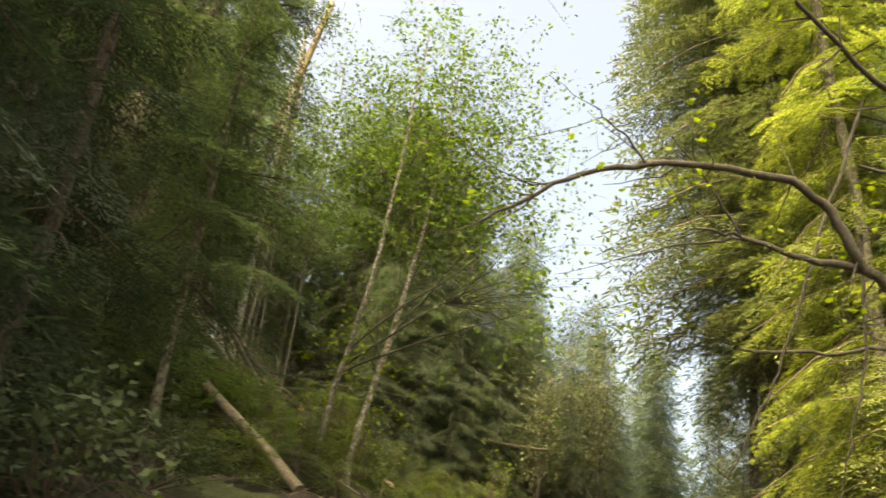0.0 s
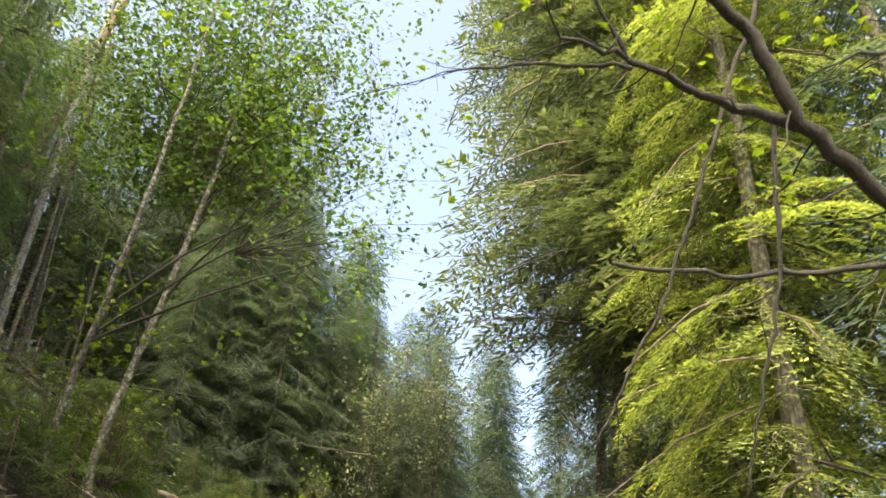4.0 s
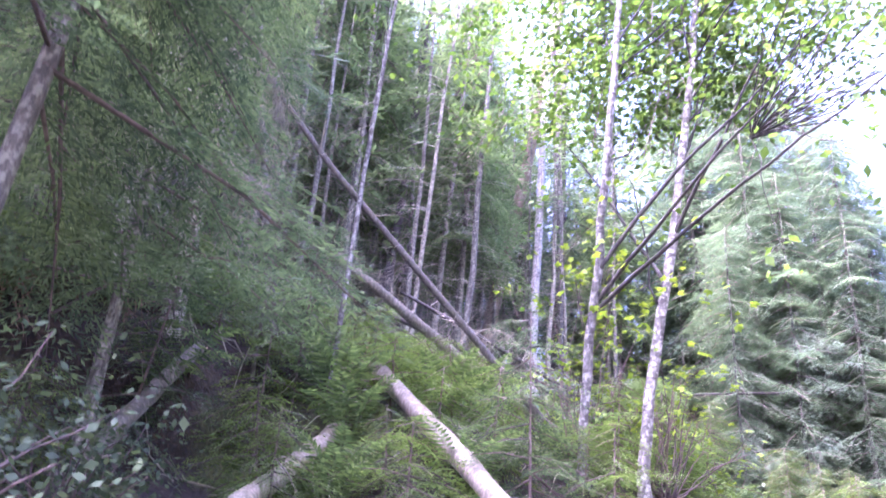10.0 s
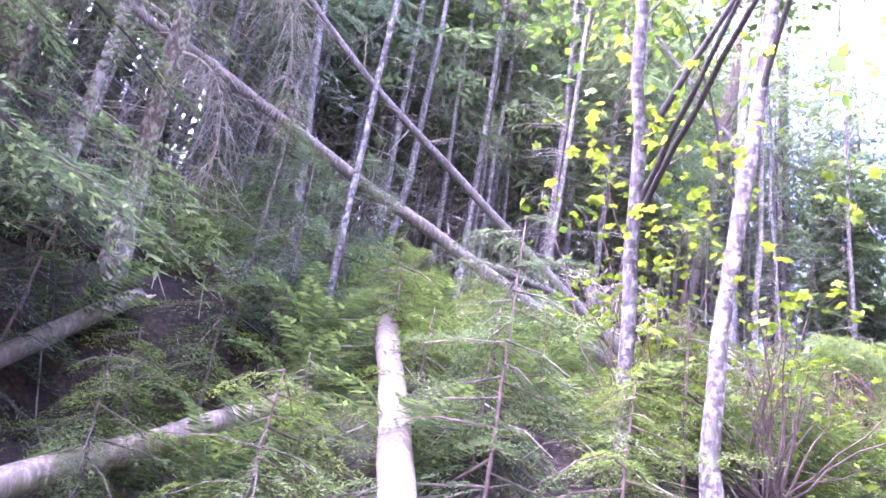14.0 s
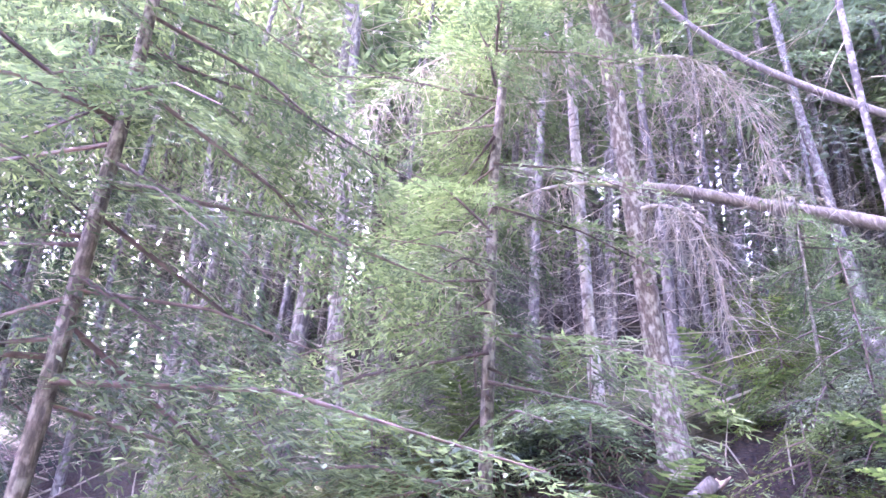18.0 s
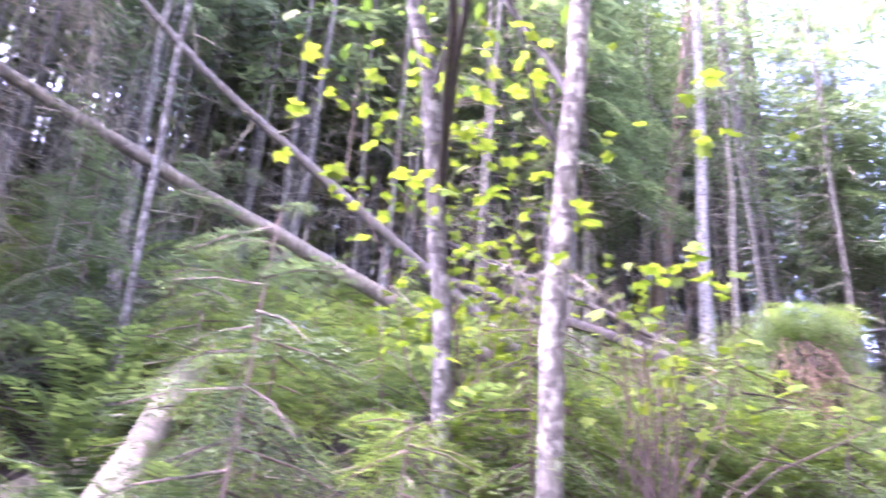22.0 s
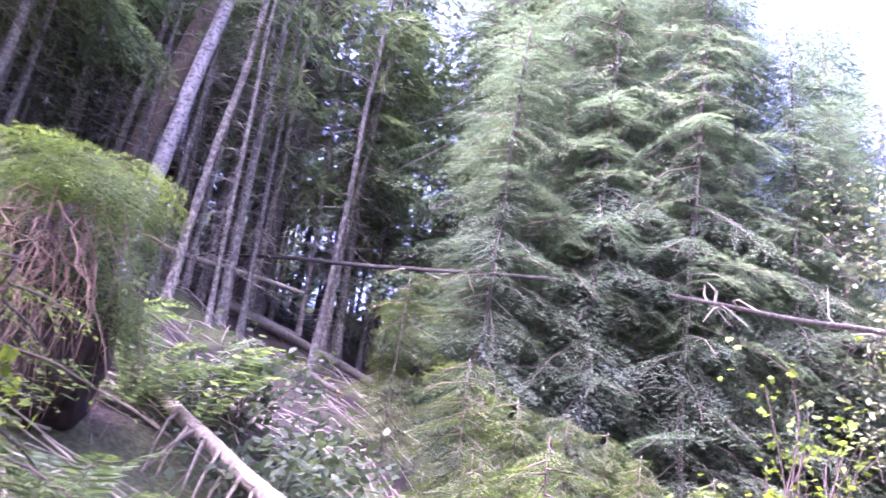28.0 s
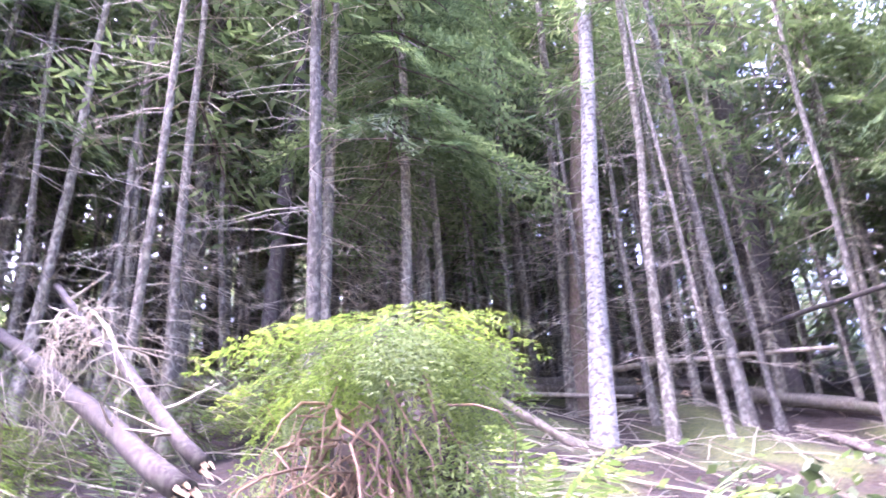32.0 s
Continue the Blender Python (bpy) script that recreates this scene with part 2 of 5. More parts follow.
class Soup:
    """Loose quads and tubes gathered into one mesh."""

    def __init__(self):
        self.v, self.f, self.n = [], [], 0

    def quads(self, q):
        q = np.asarray(q, float)
        if len(q):
            self.v.append(q.reshape(-1, 3))
            self.f.append(np.arange(len(q) * 4).reshape(-1, 4) + self.n)
            self.n += len(q) * 4
        return self

    def add(self, v, f):
        self.v.append(np.asarray(v, float))
        self.f.append(np.asarray(f) + self.n)
        self.n += len(v)
        return self

    def tube(self, pts, radii, sides=6, rough=0.0, cap=True):
        pts = np.asarray(pts, float)
        k = len(pts)
        radii = np.broadcast_to(radii, k) if np.ndim(radii) == 0 else np.asarray(radii)
        d = np.gradient(pts, axis=0)
        d /= np.linalg.norm(d, axis=1)[:, None] + 1e-9
        ref = np.array([0.0, 0, 1]) if abs(d[:, 2]).mean() < 0.8 else np.array([1.0, 0, 0])
        a = np.cross(d, ref)
        a /= np.linalg.norm(a, axis=1)[:, None] + 1e-9
        b = np.cross(d, a)
        ang = np.linspace(0, 2 * np.pi, sides, endpoint=False)
        wob = 1 + rough * rng.standard_normal((k, sides)) if rough else np.ones((k, sides))
        ring = pts[:, None] + (radii[:, None] * wob)[:, :, None] * (np.cos(ang)[None, :, None] * a[:, None] + np.sin(ang)[None, :, None] * b[:, None])
        i = np.arange(k - 1)[:, None] * sides
        j = np.arange(sides)[None]
        j2 = (j + 1) % sides
        f = np.stack([i + j, i + j2, i + sides + j2, i + sides + j], -1).reshape(-1, 4)
        v = ring.reshape(-1, 3)
        if cap and sides % 2 == 0 and sides >= 4:
            for base in (0, (k - 1) * sides):
                h = [[base, base + s, base + s + 1, base + s + 2] for s in range(1, sides - 2, 2)]
                f = np.vstack([f, h])
        return self.add(v, f)

    def mesh(self, name, mat, smooth=False):
        me = bpy.data.meshes.new(name)
        v, f = np.vstack(self.v), np.vstack(self.f)
        me.vertices.add(len(v))
        me.vertices.foreach_set("co", v.astype(np.float32).ravel())
        me.loops.add(f.size)
        me.loops.foreach_set("vertex_index", f.astype(np.int32).ravel())
        me.polygons.add(len(f))
        me.polygons.foreach_set("loop_start", np.arange(0, f.size, 4, dtype=np.int32))
        if smooth:
            me.polygons.foreach_set("use_smooth", np.ones(len(f), bool))
        me.update(calc_edges=True)
        me.materials.append(mat)
        return me


def part(name, mesh, parent, label=""):
    ob = new(name, mesh)
    ob.parent = parent
    return tagged(ob, label)


def thing(name, at, label, category, group="", kind=""):
    ob = new(name)
    ob.location = at
    return tagged(ob, label, category, group, kind)


def spine(a, b, k=8, sway=0.0, sag=0.0):
    """Points from a to b, with a little wandering and sag."""
    a, b = np.asarray(a, float), np.asarray(b, float)
    s = np.linspace(0, 1, k)[:, None]
    p = a + (b - a) * s
    L = np.linalg.norm(b - a)
    w = np.cumsum(rng.standard_normal((k, 3)), 0)
    w -= w[0] + (w[-1] - w[0]) * s
    p = p + w * sway * L / k
    p[:, 2] -= sag * L * (4 * s * (1 - s))[:, 0]
    return p


def turned(q, yaw, pitch, roll=0.0, scale=1.0, at=(0, 0, 0)):
    m = np.array(Euler((roll, pitch, yaw)).to_matrix())
    return (q * scale) @ m.T + np.asarray(at)


# ---- ground ----
def sstep(a, b, x):
    t = np.clip((x - a) / (b - a), 0, 1)
    return t * t * (3 - 2 * t)


def road_left(y):
    """The foot of the bank, along the left of the track."""
    return np.interp(y, [-10, 5, 9, 13, 19, 60], [-1.2, -0.7, 0.2, 0.9, 1.5, 1.6])


def track_left(y):
    """The left edge of the gravel, which bends away from the bank."""
    return road_left(y) + 0.05 * np.maximum(0, y - 19.5) ** 1.8


def ground(x, y):
    x, y = np.asarray(x, float), np.asarray(y, float)
    u = x - road_left(y)
    us = [-400, -60, -25, -14, -10.5, -8, -6.7, -5.4, -3.6, -1.8, -0.8, -0.1]
    bank = np.interp(u, us, [60, 20, 11.2, 7.3, 5.4, 4.1, 3.4, 2.75, 1.95, 1.25, 0.8, 0.0])
    cut = np.interp(u, [-400, -60, -25, -14, -10.5, -8, -6.0, -5.35, -4.9, -4.3, -2.6, -1.2, -0.1], [60, 20, 11.2, 7.3, 5.4, 4.1, 3.15, 2.7, 1.2, 0.95, 0.85, 0.6, 0.0])
    far = np.interp(u, us, [60, 15, 7.9, 5.8, 4.6, 3.7, 3.2, 2.75, 2.0, 1.25, 0.8, 0.0])
    w, v = sstep(14.6, 16.6, y), sstep(21.0, 27.0, y)
    left = (cut * (1 - w) + bank * w) * (1 - v) + far * v
    right = np.interp(x - track_left(y), [4.6, 6.0, 12, 40, 400], [0, 0.25, 0.1, -1.0, 20])
    z = np.where(u < 0, left, right)
    near = sstep(0.0, -1.5, u) + sstep(4.6, 6.0, x - track_left(y))
    z = z + near * (0.10 * np.sin(1.7 * x + 0.6 * y) * np.cos(1.3 * y - 0.4 * x) + 0.05 * np.sin(4.1 * x + 2.2) * np.sin(3.7 * y))
    return z - 0.21 * np.maximum(0, y - 75) + 0.2 * np.maximum(0, -15 - y)


def build_ground():
    xs = np.unique(np.concatenate([np.linspace(-400, -45, 18), np.arange(-45, -14, 1.0), np.arange(-14, 8, 0.22), np.arange(8, 40, 1.2), np.linspace(40, 400, 18)]))
    ys = np.unique(np.concatenate([np.linspace(-300, -12, 14), np.arange(-12, 4, 1.0), np.arange(4, 32, 0.25), np.arange(32, 70, 1.2), np.linspace(70, 500, 20)]))
    gx, gy = np.meshgrid(xs, ys)
    gz = ground(gx, gy) + rng.normal(0, 0.025, gx.shape) * (np.abs(gx) < 14)
    nx = len(xs)
    i, j = np.meshgrid(np.arange(len(ys) - 1), np.arange(nx - 1), indexing="ij")
    a = (i * nx + j).ravel()
    s = Soup().add(np.stack([gx, gy, gz], -1).reshape(-1, 3), np.stack([a, a + 1, a + 1 + nx, a + nx], -1))
    tagged(new("ground", s.mesh("ground", M_FLOOR, True)), "brown forest floor of needle litter, soil and moss on a steep bank", "ground", kind="structure")


def gz(x, y):
    return float(ground(x, y))


# ---- foliage pieces ----
def diamonds(base, along, across, length, width):
    """Leaf quads: base, side, tip, side."""
    tip = base + along * length[:, None]
    mid = base + along * (0.45 * length)[:, None]
    return np.stack([base, mid + across * (width / 2)[:, None], tip, mid - across * (width / 2)[:, None]], 1)


def spray(L, step, leaf_step, leaf_len, leaf_wide, droop=0.25, fan=0.36):
    """A flat drooping conifer bough, L metres long along +x: side twigs set with short needled leaflets."""
    out = []
    for f in np.arange(step * 0.8, L, step) / L:
        for side in (-1, 1):
            tw = L * fan * (1.05 - f) ** 0.75 * min(1.0, 0.4 + 2.2 * f) * rng.uniform(0.7, 1.2) + leaf_len
            ang = side * radians(rng.uniform(38, 64))
            root = np.array([f * L, 0, -droop * L * f * f + rng.normal(0, 0.012)])
            d = np.array([math.cos(ang), math.sin(ang), rng.normal(-0.2, 0.12)])
            n = max(2, int(tw / leaf_step))
            g = np.linspace(0.05, 1, n)
            pts = root + d * (g * tw)[:, None]
            pts[:, 2] -= 0.3 * tw * g * g
            for sd in (-1, 1):
                a2 = ang + sd * np.radians(rng.uniform(22, 48, n))
                al = np.stack([np.cos(a2), np.sin(a2), rng.normal(-0.18, 0.14, n)], 1)
                al /= np.linalg.norm(al, axis=1)[:, None]
                ac = np.cross(al, np.stack([rng.normal(0, 0.25, n), rng.normal(0, 0.25, n), np.ones(n)], 1))
                ac /= np.linalg.norm(ac, axis=1)[:, None]
                out.append(diamonds(pts, al, ac, leaf_len * rng.uniform(0.65, 1.25, n), leaf_wide * rng.uniform(0.75, 1.3, n)))
    return np.concatenate(out)


LENGTHS = (0.5, 0.8, 1.2, 1.8, 2.6)


def library(step, leaf_step, leaf_len, leaf_wide, kinds=2):
    return {L: [spray(L, step, leaf_step, leaf_len, leaf_wide, rng.uniform(0.12, 0.32)) for _ in range(kinds)] for L in LENGTHS}


FINE = library(0.046, 0.031, 0.052, 0.0115, 3)
CAP = library(0.045, 0.025, 0.038, 0.0095)
MID = library(0.1, 0.07, 0.12, 0.023, 3)
WIDE = library(0.14, 0.085, 0.17, 0.04, 3)
SHELF = library(0.08, 0.052, 0.09, 0.018)
CED = library(0.1, 0.058, 0.1, 0.025)
OVER = library(0.16, 0.09, 0.18, 0.036)
HEM2 = library(0.15, 0.07, 0.125, 0.024, 3)
FARW = library(0.28, 0.14, 0.34, 0.06, 3)
BANK = library(0.3, 0.15, 0.3, 0.06, 3)
FAR = library(0.24, 0.11, 0.27, 0.045)
FAR2 = library(0.3, 0.22, 0.5, 0.11)


def bough(lib, reach):
    L = min(LENGTHS, key=lambda v: abs(math.log(v / max(reach, 0.05))))
    return lib[L][rng.integers(len(lib[L]))], reach / L


def crown(lib, low, high, n, reach_low, reach_high, pitch=(5, 30), lean=(0, 0), shape=1.0, sides=None):
    """Boughs round a stem from height low to high. lean: the stem's drift a metre. sides: a stretch of yaw."""
    s, stems = Soup(), Soup()
    for k in range(n):
        f = (k + rng.uniform(0, 1)) / n
        z = low + (high - low) * f
        reach = (reach_low + (reach_high - reach_low) * f ** shape) * rng.uniform(0.6, 1.2)
        yaw = k * 2.4 + rng.uniform(-0.5, 0.5) if sides is None else rng.uniform(*sides)
        pit = radians(rng.uniform(*pitch))
        q, sc = bough(lib, reach)
        at = (lean[0] * z, lean[1] * z, z)
        s.quads(turned(q, yaw, pit, rng.uniform(-0.4, 0.4), sc, at))
        c = turned(np.array([[0, 0, 0], [0.5, 0, -0.05], [0.95, 0, -0.2]]), yaw, pit, 0, reach, at)
        stems.tube(c, np.array([0.014, 0.009, 0.003]) * (0.5 + 0.4 * reach), 3, cap=False)
    return s, stems


def stem(h, r, lean=(0, 0), k=9, sides=8, sway=0.02, flare=1.5, top=0.25):
    z = np.linspace(0, 1, k) ** 1.15
    p = np.stack([lean[0] * h * z, lean[1] * h * z, h * z], 1)
    w = rng.normal(0, sway, (k, 2)).cumsum(0) * h * 0.12
    p[1:, :2] += w[1:] - w[0]
    rad = r * (1 - (1 - top) * z)
    rad[0] *= flare
    p[0, 2] = -0.25
    return p, rad


def dead_limbs(p, low, high, n, reach, thick=0.007, rise=(-0.35, 0.25)):
    s = Soup()
    for _ in range(n):
        z = rng.uniform(low, high)
        at = np.array([np.interp(z, p[:, 2], p[:, c]) for c in range(3)])
        yaw, L = rng.uniform(0, 6.28), reach * rng.uniform(0.3, 1.0)
        d = np.array([math.cos(yaw), math.sin(yaw), rng.uniform(*rise)])
        pts = at + d * np.linspace(0, L, 4)[:, None] + rng.normal(0, 0.03, (4, 3)) * np.array([[0], [0.6], [1], [1.3]]) * L
        pts[:, 2] -= np.array([0, 0.03, 0.1, 0.25]) * L
        s.tube(pts, np.array([1, 0.75, 0.5, 0.25]) * thick, 3, cap=False)
        for _ in range(rng.integers(1, 4)):
            f = rng.uniform(0.3, 0.95)
            b = np.array([np.interp(f, [0, 0.33, 0.67, 1], pts[:, c]) for c in range(3)])
            e = b + (d * 0.5 + rng.normal(0, 0.45, 3)) * L * 0.4
            s.tube(np.array([b, (b + e) / 2 + rng.normal(0, 0.02, 3), e]), np.array([0.5, 0.35, 0.15]) * thick, 3, cap=False)
    return s


def conifer(name, label, h, r, low, sprays, n, reach, mat_leaf, mat_bark, deadn=26, lean=(0, 0), group="", pitch=(5, 30), dead_reach=1.1, shape=1.0, top=0.35):
    ob = thing(name, (0, 0, 0), label, "tree", group)
    p, rad = stem(h, r, lean)
    part("trunk", Soup().tube(p, rad, 8, 0.05).mesh("trunk", mat_bark, True), ob)
    if n:
        c, st = crown(sprays, low, h, n, reach, top, pitch, lean, shape)
        cr = part("crown", c.mesh("crown", mat_leaf), ob)
        tagged(part("branchwork", st.mesh("branchwork", M_TWIG), cr), kind="stuff")
    if deadn:
        tagged(part("dry_branchwork", dead_limbs(p, 0.8, max(low, 2.5) + 1.5, deadn, dead_reach).mesh("dry_branchwork", M_DEAD), ob, "dry grey dead branches"), kind="stuff")
    return ob


def set_down(ob, x, y, yaw=0.0, scale=1.0, tilt=(0, 0), sink=0.0):
    ob.matrix_basis = Matrix.Translation((x, y, gz(x, y) - sink)) @ Euler((tilt[0] - CLIMB, tilt[1], 0)).to_matrix().to_4x4() @ Matrix.Rotation(yaw, 4, 'Z') @ Matrix.Scale(scale, 4)


def broad_leaves(centres, size, spread, per):
    """Broad leaves in loose tufts round the given places."""
    n = len(centres) * per
    c = np.repeat(np.asarray(centres), per, 0) + rng.normal(0, 1, (n, 3)) * spread
    a = rng.normal(0, 1, (n, 3)) * [1, 1, 0.5] + [0, 0, -0.35]
    a /= np.linalg.norm(a, axis=1)[:, None]
    b = np.cross(a, rng.normal(0, 0.5, (n, 3)) + [0, 0, 1])
    b /= np.linalg.norm(b, axis=1)[:, None]
    L = size * rng.uniform(0.6, 1.25, n)
    return diamonds(c, a, b, L, L * rng.uniform(0.5, 0.75, n))


def lobed_leaves(centres, size, spread, per):
    """Maple leaves in loose tufts: each of five pointed lobes round a short stalk."""
    n = len(centres) * per
    c = np.repeat(np.asarray(centres), per, 0) + rng.normal(0, 1, (n, 3)) * spread
    a = rng.normal(0, 1, (n, 3)) * [1, 1, 0.35] + [0, 0, -0.3]
    a /= np.linalg.norm(a, axis=1)[:, None]
    b = np.cross(a, rng.normal(0, 0.35, (n, 3)) + [0, 0, 1])
    b /= np.linalg.norm(b, axis=1)[:, None]
    up = np.cross(b, a)
    L = size * rng.uniform(0.6, 1.25, n)
    out = []
    for ang, f in ((0, 0.62), (0.75, 0.55), (-0.75, 0.55), (1.5, 0.4), (-1.5, 0.4)):
        d = a * math.cos(ang) + b * math.sin(ang) + up * rng.normal(-0.12, 0.08, (n, 1))
        e = np.cross(d, up)
        e /= np.linalg.norm(e, axis=1)[:, None]
        out.append(diamonds(c, d, e, L * f, L * f * 0.62))
    return np.concatenate(out)


# ---- the ground and the forest on the bank ----
build_ground()


def forest_spots(n, x0, x1, y0, y1, gap, keep):
    out = []
    for _ in range(n * 30):
        x, y = rng.uniform(x0, x1), rng.uniform(y0, y1)
        if keep(x, y) and all((x - a) ** 2 + (y - b) ** 2 > gap * gap for a, b in out):
            out.append((x, y))
            if len(out) == n:
                break
    return out


def clear_of(x, y):
    """The gap among the trunks through which the two pale trees are seen."""
    f = (y - 15.0) / 13.5
    return 21 < y < 28.8 and 3.2 - 8.3 * f - 0.5 < x < 3.2 - 6.7 * f + 0.4


FAR_SPOTS = []


def build_bank_forest():
    kinds = []
    for k in range(9):
        h, r = rng.uniform(12, 18), rng.uniform(0.04, 0.085)
        kinds.append(conifer("conifer", "slender grey-barked conifer with bare lower trunk and dry twigs", h, r, h * rng.uniform(0.3, 0.48), BANK, 15, 1.7, M_PALE, M_CONIFER, 56, group="slender conifers on the bank", dead_reach=1.5))

    def keep(x, y):
        u = x - road_left(y)
        return u < (-6.3 if y < 22 else -5.6 if y < 28 else -4.3 if y < 31 else -3.0 if y < 33.5 else 0.6) and y < 44 + 0.4 * max(0, -x - 6) and not (16.5 < y < 22 and u > -7.2) and not clear_of(x, y)

    spots = forest_spots(600, -22, 6, 4, 48, 0.56, keep)
    spots.sort(key=lambda s: (s[0] + 3) ** 2 + (s[1] - 19) ** 2)
    FAR_SPOTS.extend(spots[295:] + forest_spots(190, -18, 0, 8, 42, 0.5, lambda x, y: keep(x, y) and x - road_left(y) < -8.5))
    for k, (x, y) in enumerate(spots[:295]):
        ob = kinds[k] if k < len(kinds) else copy_thing(kinds[rng.integers(len(kinds))], Matrix())
        lean = rng.normal(0, 0.03, 2)
        set_down(ob, x, y, rng.uniform(0, 6.28), rng.uniform(0.7, 1.25), (lean[0], lean[1]), 0.05)


build_bank_forest()


def back_woods():
    """The rows of trunks farther up the slope that close the view."""
    s, w = Soup(), Soup()
    for x, y in forest_spots(170, -58, -6, -8, 75, 1.1, lambda x, y: x - road_left(y) < -22 or y > 50 and x - road_left(y) < -8) + FAR_SPOTS:
        h, z = rng.uniform(11, 17), gz(x, y)
        p, rad = stem(h, rng.uniform(0.045, 0.1) if x < -20 else rng.uniform(0.028, 0.065), rng.normal(0, 0.03, 2) + (0, math.tan(CLIMB)), 4)
        w.tube(p + [x, y, z], rad, 5, cap=False)
        for _ in range(8 if x < -20 else 3):
            zz = h * rng.uniform(0.12 if x < -20 else 0.28, 1.0)
            q, sc = bough(FAR2, rng.uniform(1.0, 2.2))
            s.quads(turned(q, rng.uniform(0, 6.28), radians(rng.uniform(5, 35)), rng.uniform(-0.4, 0.4), sc, (x, y, z + zz)))
    for x, y in forest_spots(900, -56, -13, -6, 66, 0.55, lambda x, y: x - road_left(y) < -14.5):
        z = gz(x, y)
        for _ in range(3):
            q, sc = bough(FAR2, rng.uniform(1.0, 2.0))
            s.quads(turned(q, rng.uniform(0, 6.28), radians(rng.uniform(-25, 25)), rng.uniform(-0.4, 0.4), sc, (x, y, z + rng.uniform(0.3, 4.6))))
    for x, y in forest_spots(260, -14, 9, 36, 62, 0.9, lambda x, y: True):
        z = gz(x, y)
        for _ in range(3):
            q, sc = bough(FAR2, rng.uniform(1.2, 2.4))
            s.quads(turned(q, rng.uniform(0, 6.28), radians(rng.uniform(-25, 30)), rng.uniform(-0.4, 0.4), sc, (x, y, z + rng.uniform(0.3, 9.0))))
    tagged(new("back_trunks", w.mesh("back_trunks", M_CONIFER, True)), "crowded grey trunks farther up the wooded slope", "trunks", kind="stuff")
    tagged(new("back_foliage", s.mesh("back_foliage", M_FAR)), "dark green foliage of the crowded trees up the slope", "foliage", kind="stuff")


back_woods()


def bare_trunk(name, label, a, b, r0, r1, mat, length=None, dead=0, category="tree", reach=1.0, k=10, sway=0.02, group="", boughs=0):
    """A standing trunk through two places, set on the ground and drawn up to its length."""
    a, b = np.array(a, float), np.array(b, float)
    d = (b - a) / np.linalg.norm(b - a)
    g = gz(a[0], a[1])
    base = a - d * ((a[2] - g) / max(d[2], 0.3))
    base[2] = gz(base[0], base[1]) - 0.15
    end = base + d * (length or 14)
    ob = thing(name, tuple(base), label, category, group)
    p = spine((0, 0, 0), end - base, k, sway)
    rad = np.linspace(r0, r1, k)
    rad[0] *= 1.35
    part("trunk", Soup().tube(p, rad, 10, 0.04).mesh("trunk", mat, True), ob)
    if dead:
        tagged(part("dry_branchwork", dead_limbs(p, 0.8, p[-1][2] * 0.75, dead, reach).mesh("dry_branchwork", M_DEAD), ob, "dry pale dead branches"), kind="stuff")
    if boughs:
        s = Soup()
        for _ in range(boughs):
            f = rng.uniform(0.42, 1.0)
            at = np.array([np.interp(f, np.linspace(0, 1, k), p[:, q]) for q in range(3)])
            w, sc = bough(HEM2, rng.uniform(0.7, 2.0) * (1.25 - 0.7 * f))
            s.quads(turned(w, rng.uniform(0, 6.28), radians(rng.uniform(5, 35)), rng.uniform(-0.4, 0.4), sc, at))
        part("crown", s.mesh("crown", M_NEEDLE_DARK), ob)
    return ob, p


def leafy(ob, p, centre, radius, tufts, per, size, mat, limbs=14, limb_mat=None, spread=0.14):
    """Limbs from a trunk out to tufts of broad leaves within an uneven crown."""
    c = rng.normal(0, 0.5, (tufts, 3)) * radius + centre
    c = c[(c[:, 2] > 3.6 + 0.5 * np.hypot(c[:, 0], c[:, 1])) | ((np.hypot(c[:, 0], c[:, 1]) < 0.8) & (c[:, 2] > 1.5))]
    s = Soup()
    s.quads(broad_leaves(c, size, spread, per))
    for e in c[:limbs]:
        z = max(0.5, min(p[-1][2], e[2] - rng.uniform(0.9, 2.4)))
        at = np.array([np.interp(z, p[:, 2], p[:, q]) for q in range(3)])
        part("limb", Soup().tube(spine(at, e, 7, 0.2, -0.04), np.linspace(0.014, 0.004, 7), 5, cap=False).mesh("limb", limb_mat or M_LIMB, True), ob)
    w = Soup()
    for e in c:
        d = rng.normal(0, 0.35, 3) + [-0.15, -0.1, -0.25]
        w.tube(np.array([e + d, e + d * 0.45 + rng.normal(0, 0.03, 3), e]), [0.005, 0.0035, 0.0015], 3, cap=False)
    tagged(part("twigwork", w.mesh("twigwork", M_TWIG), ob), kind="stuff")
    return part("crown", s.mesh("crown", mat), ob)


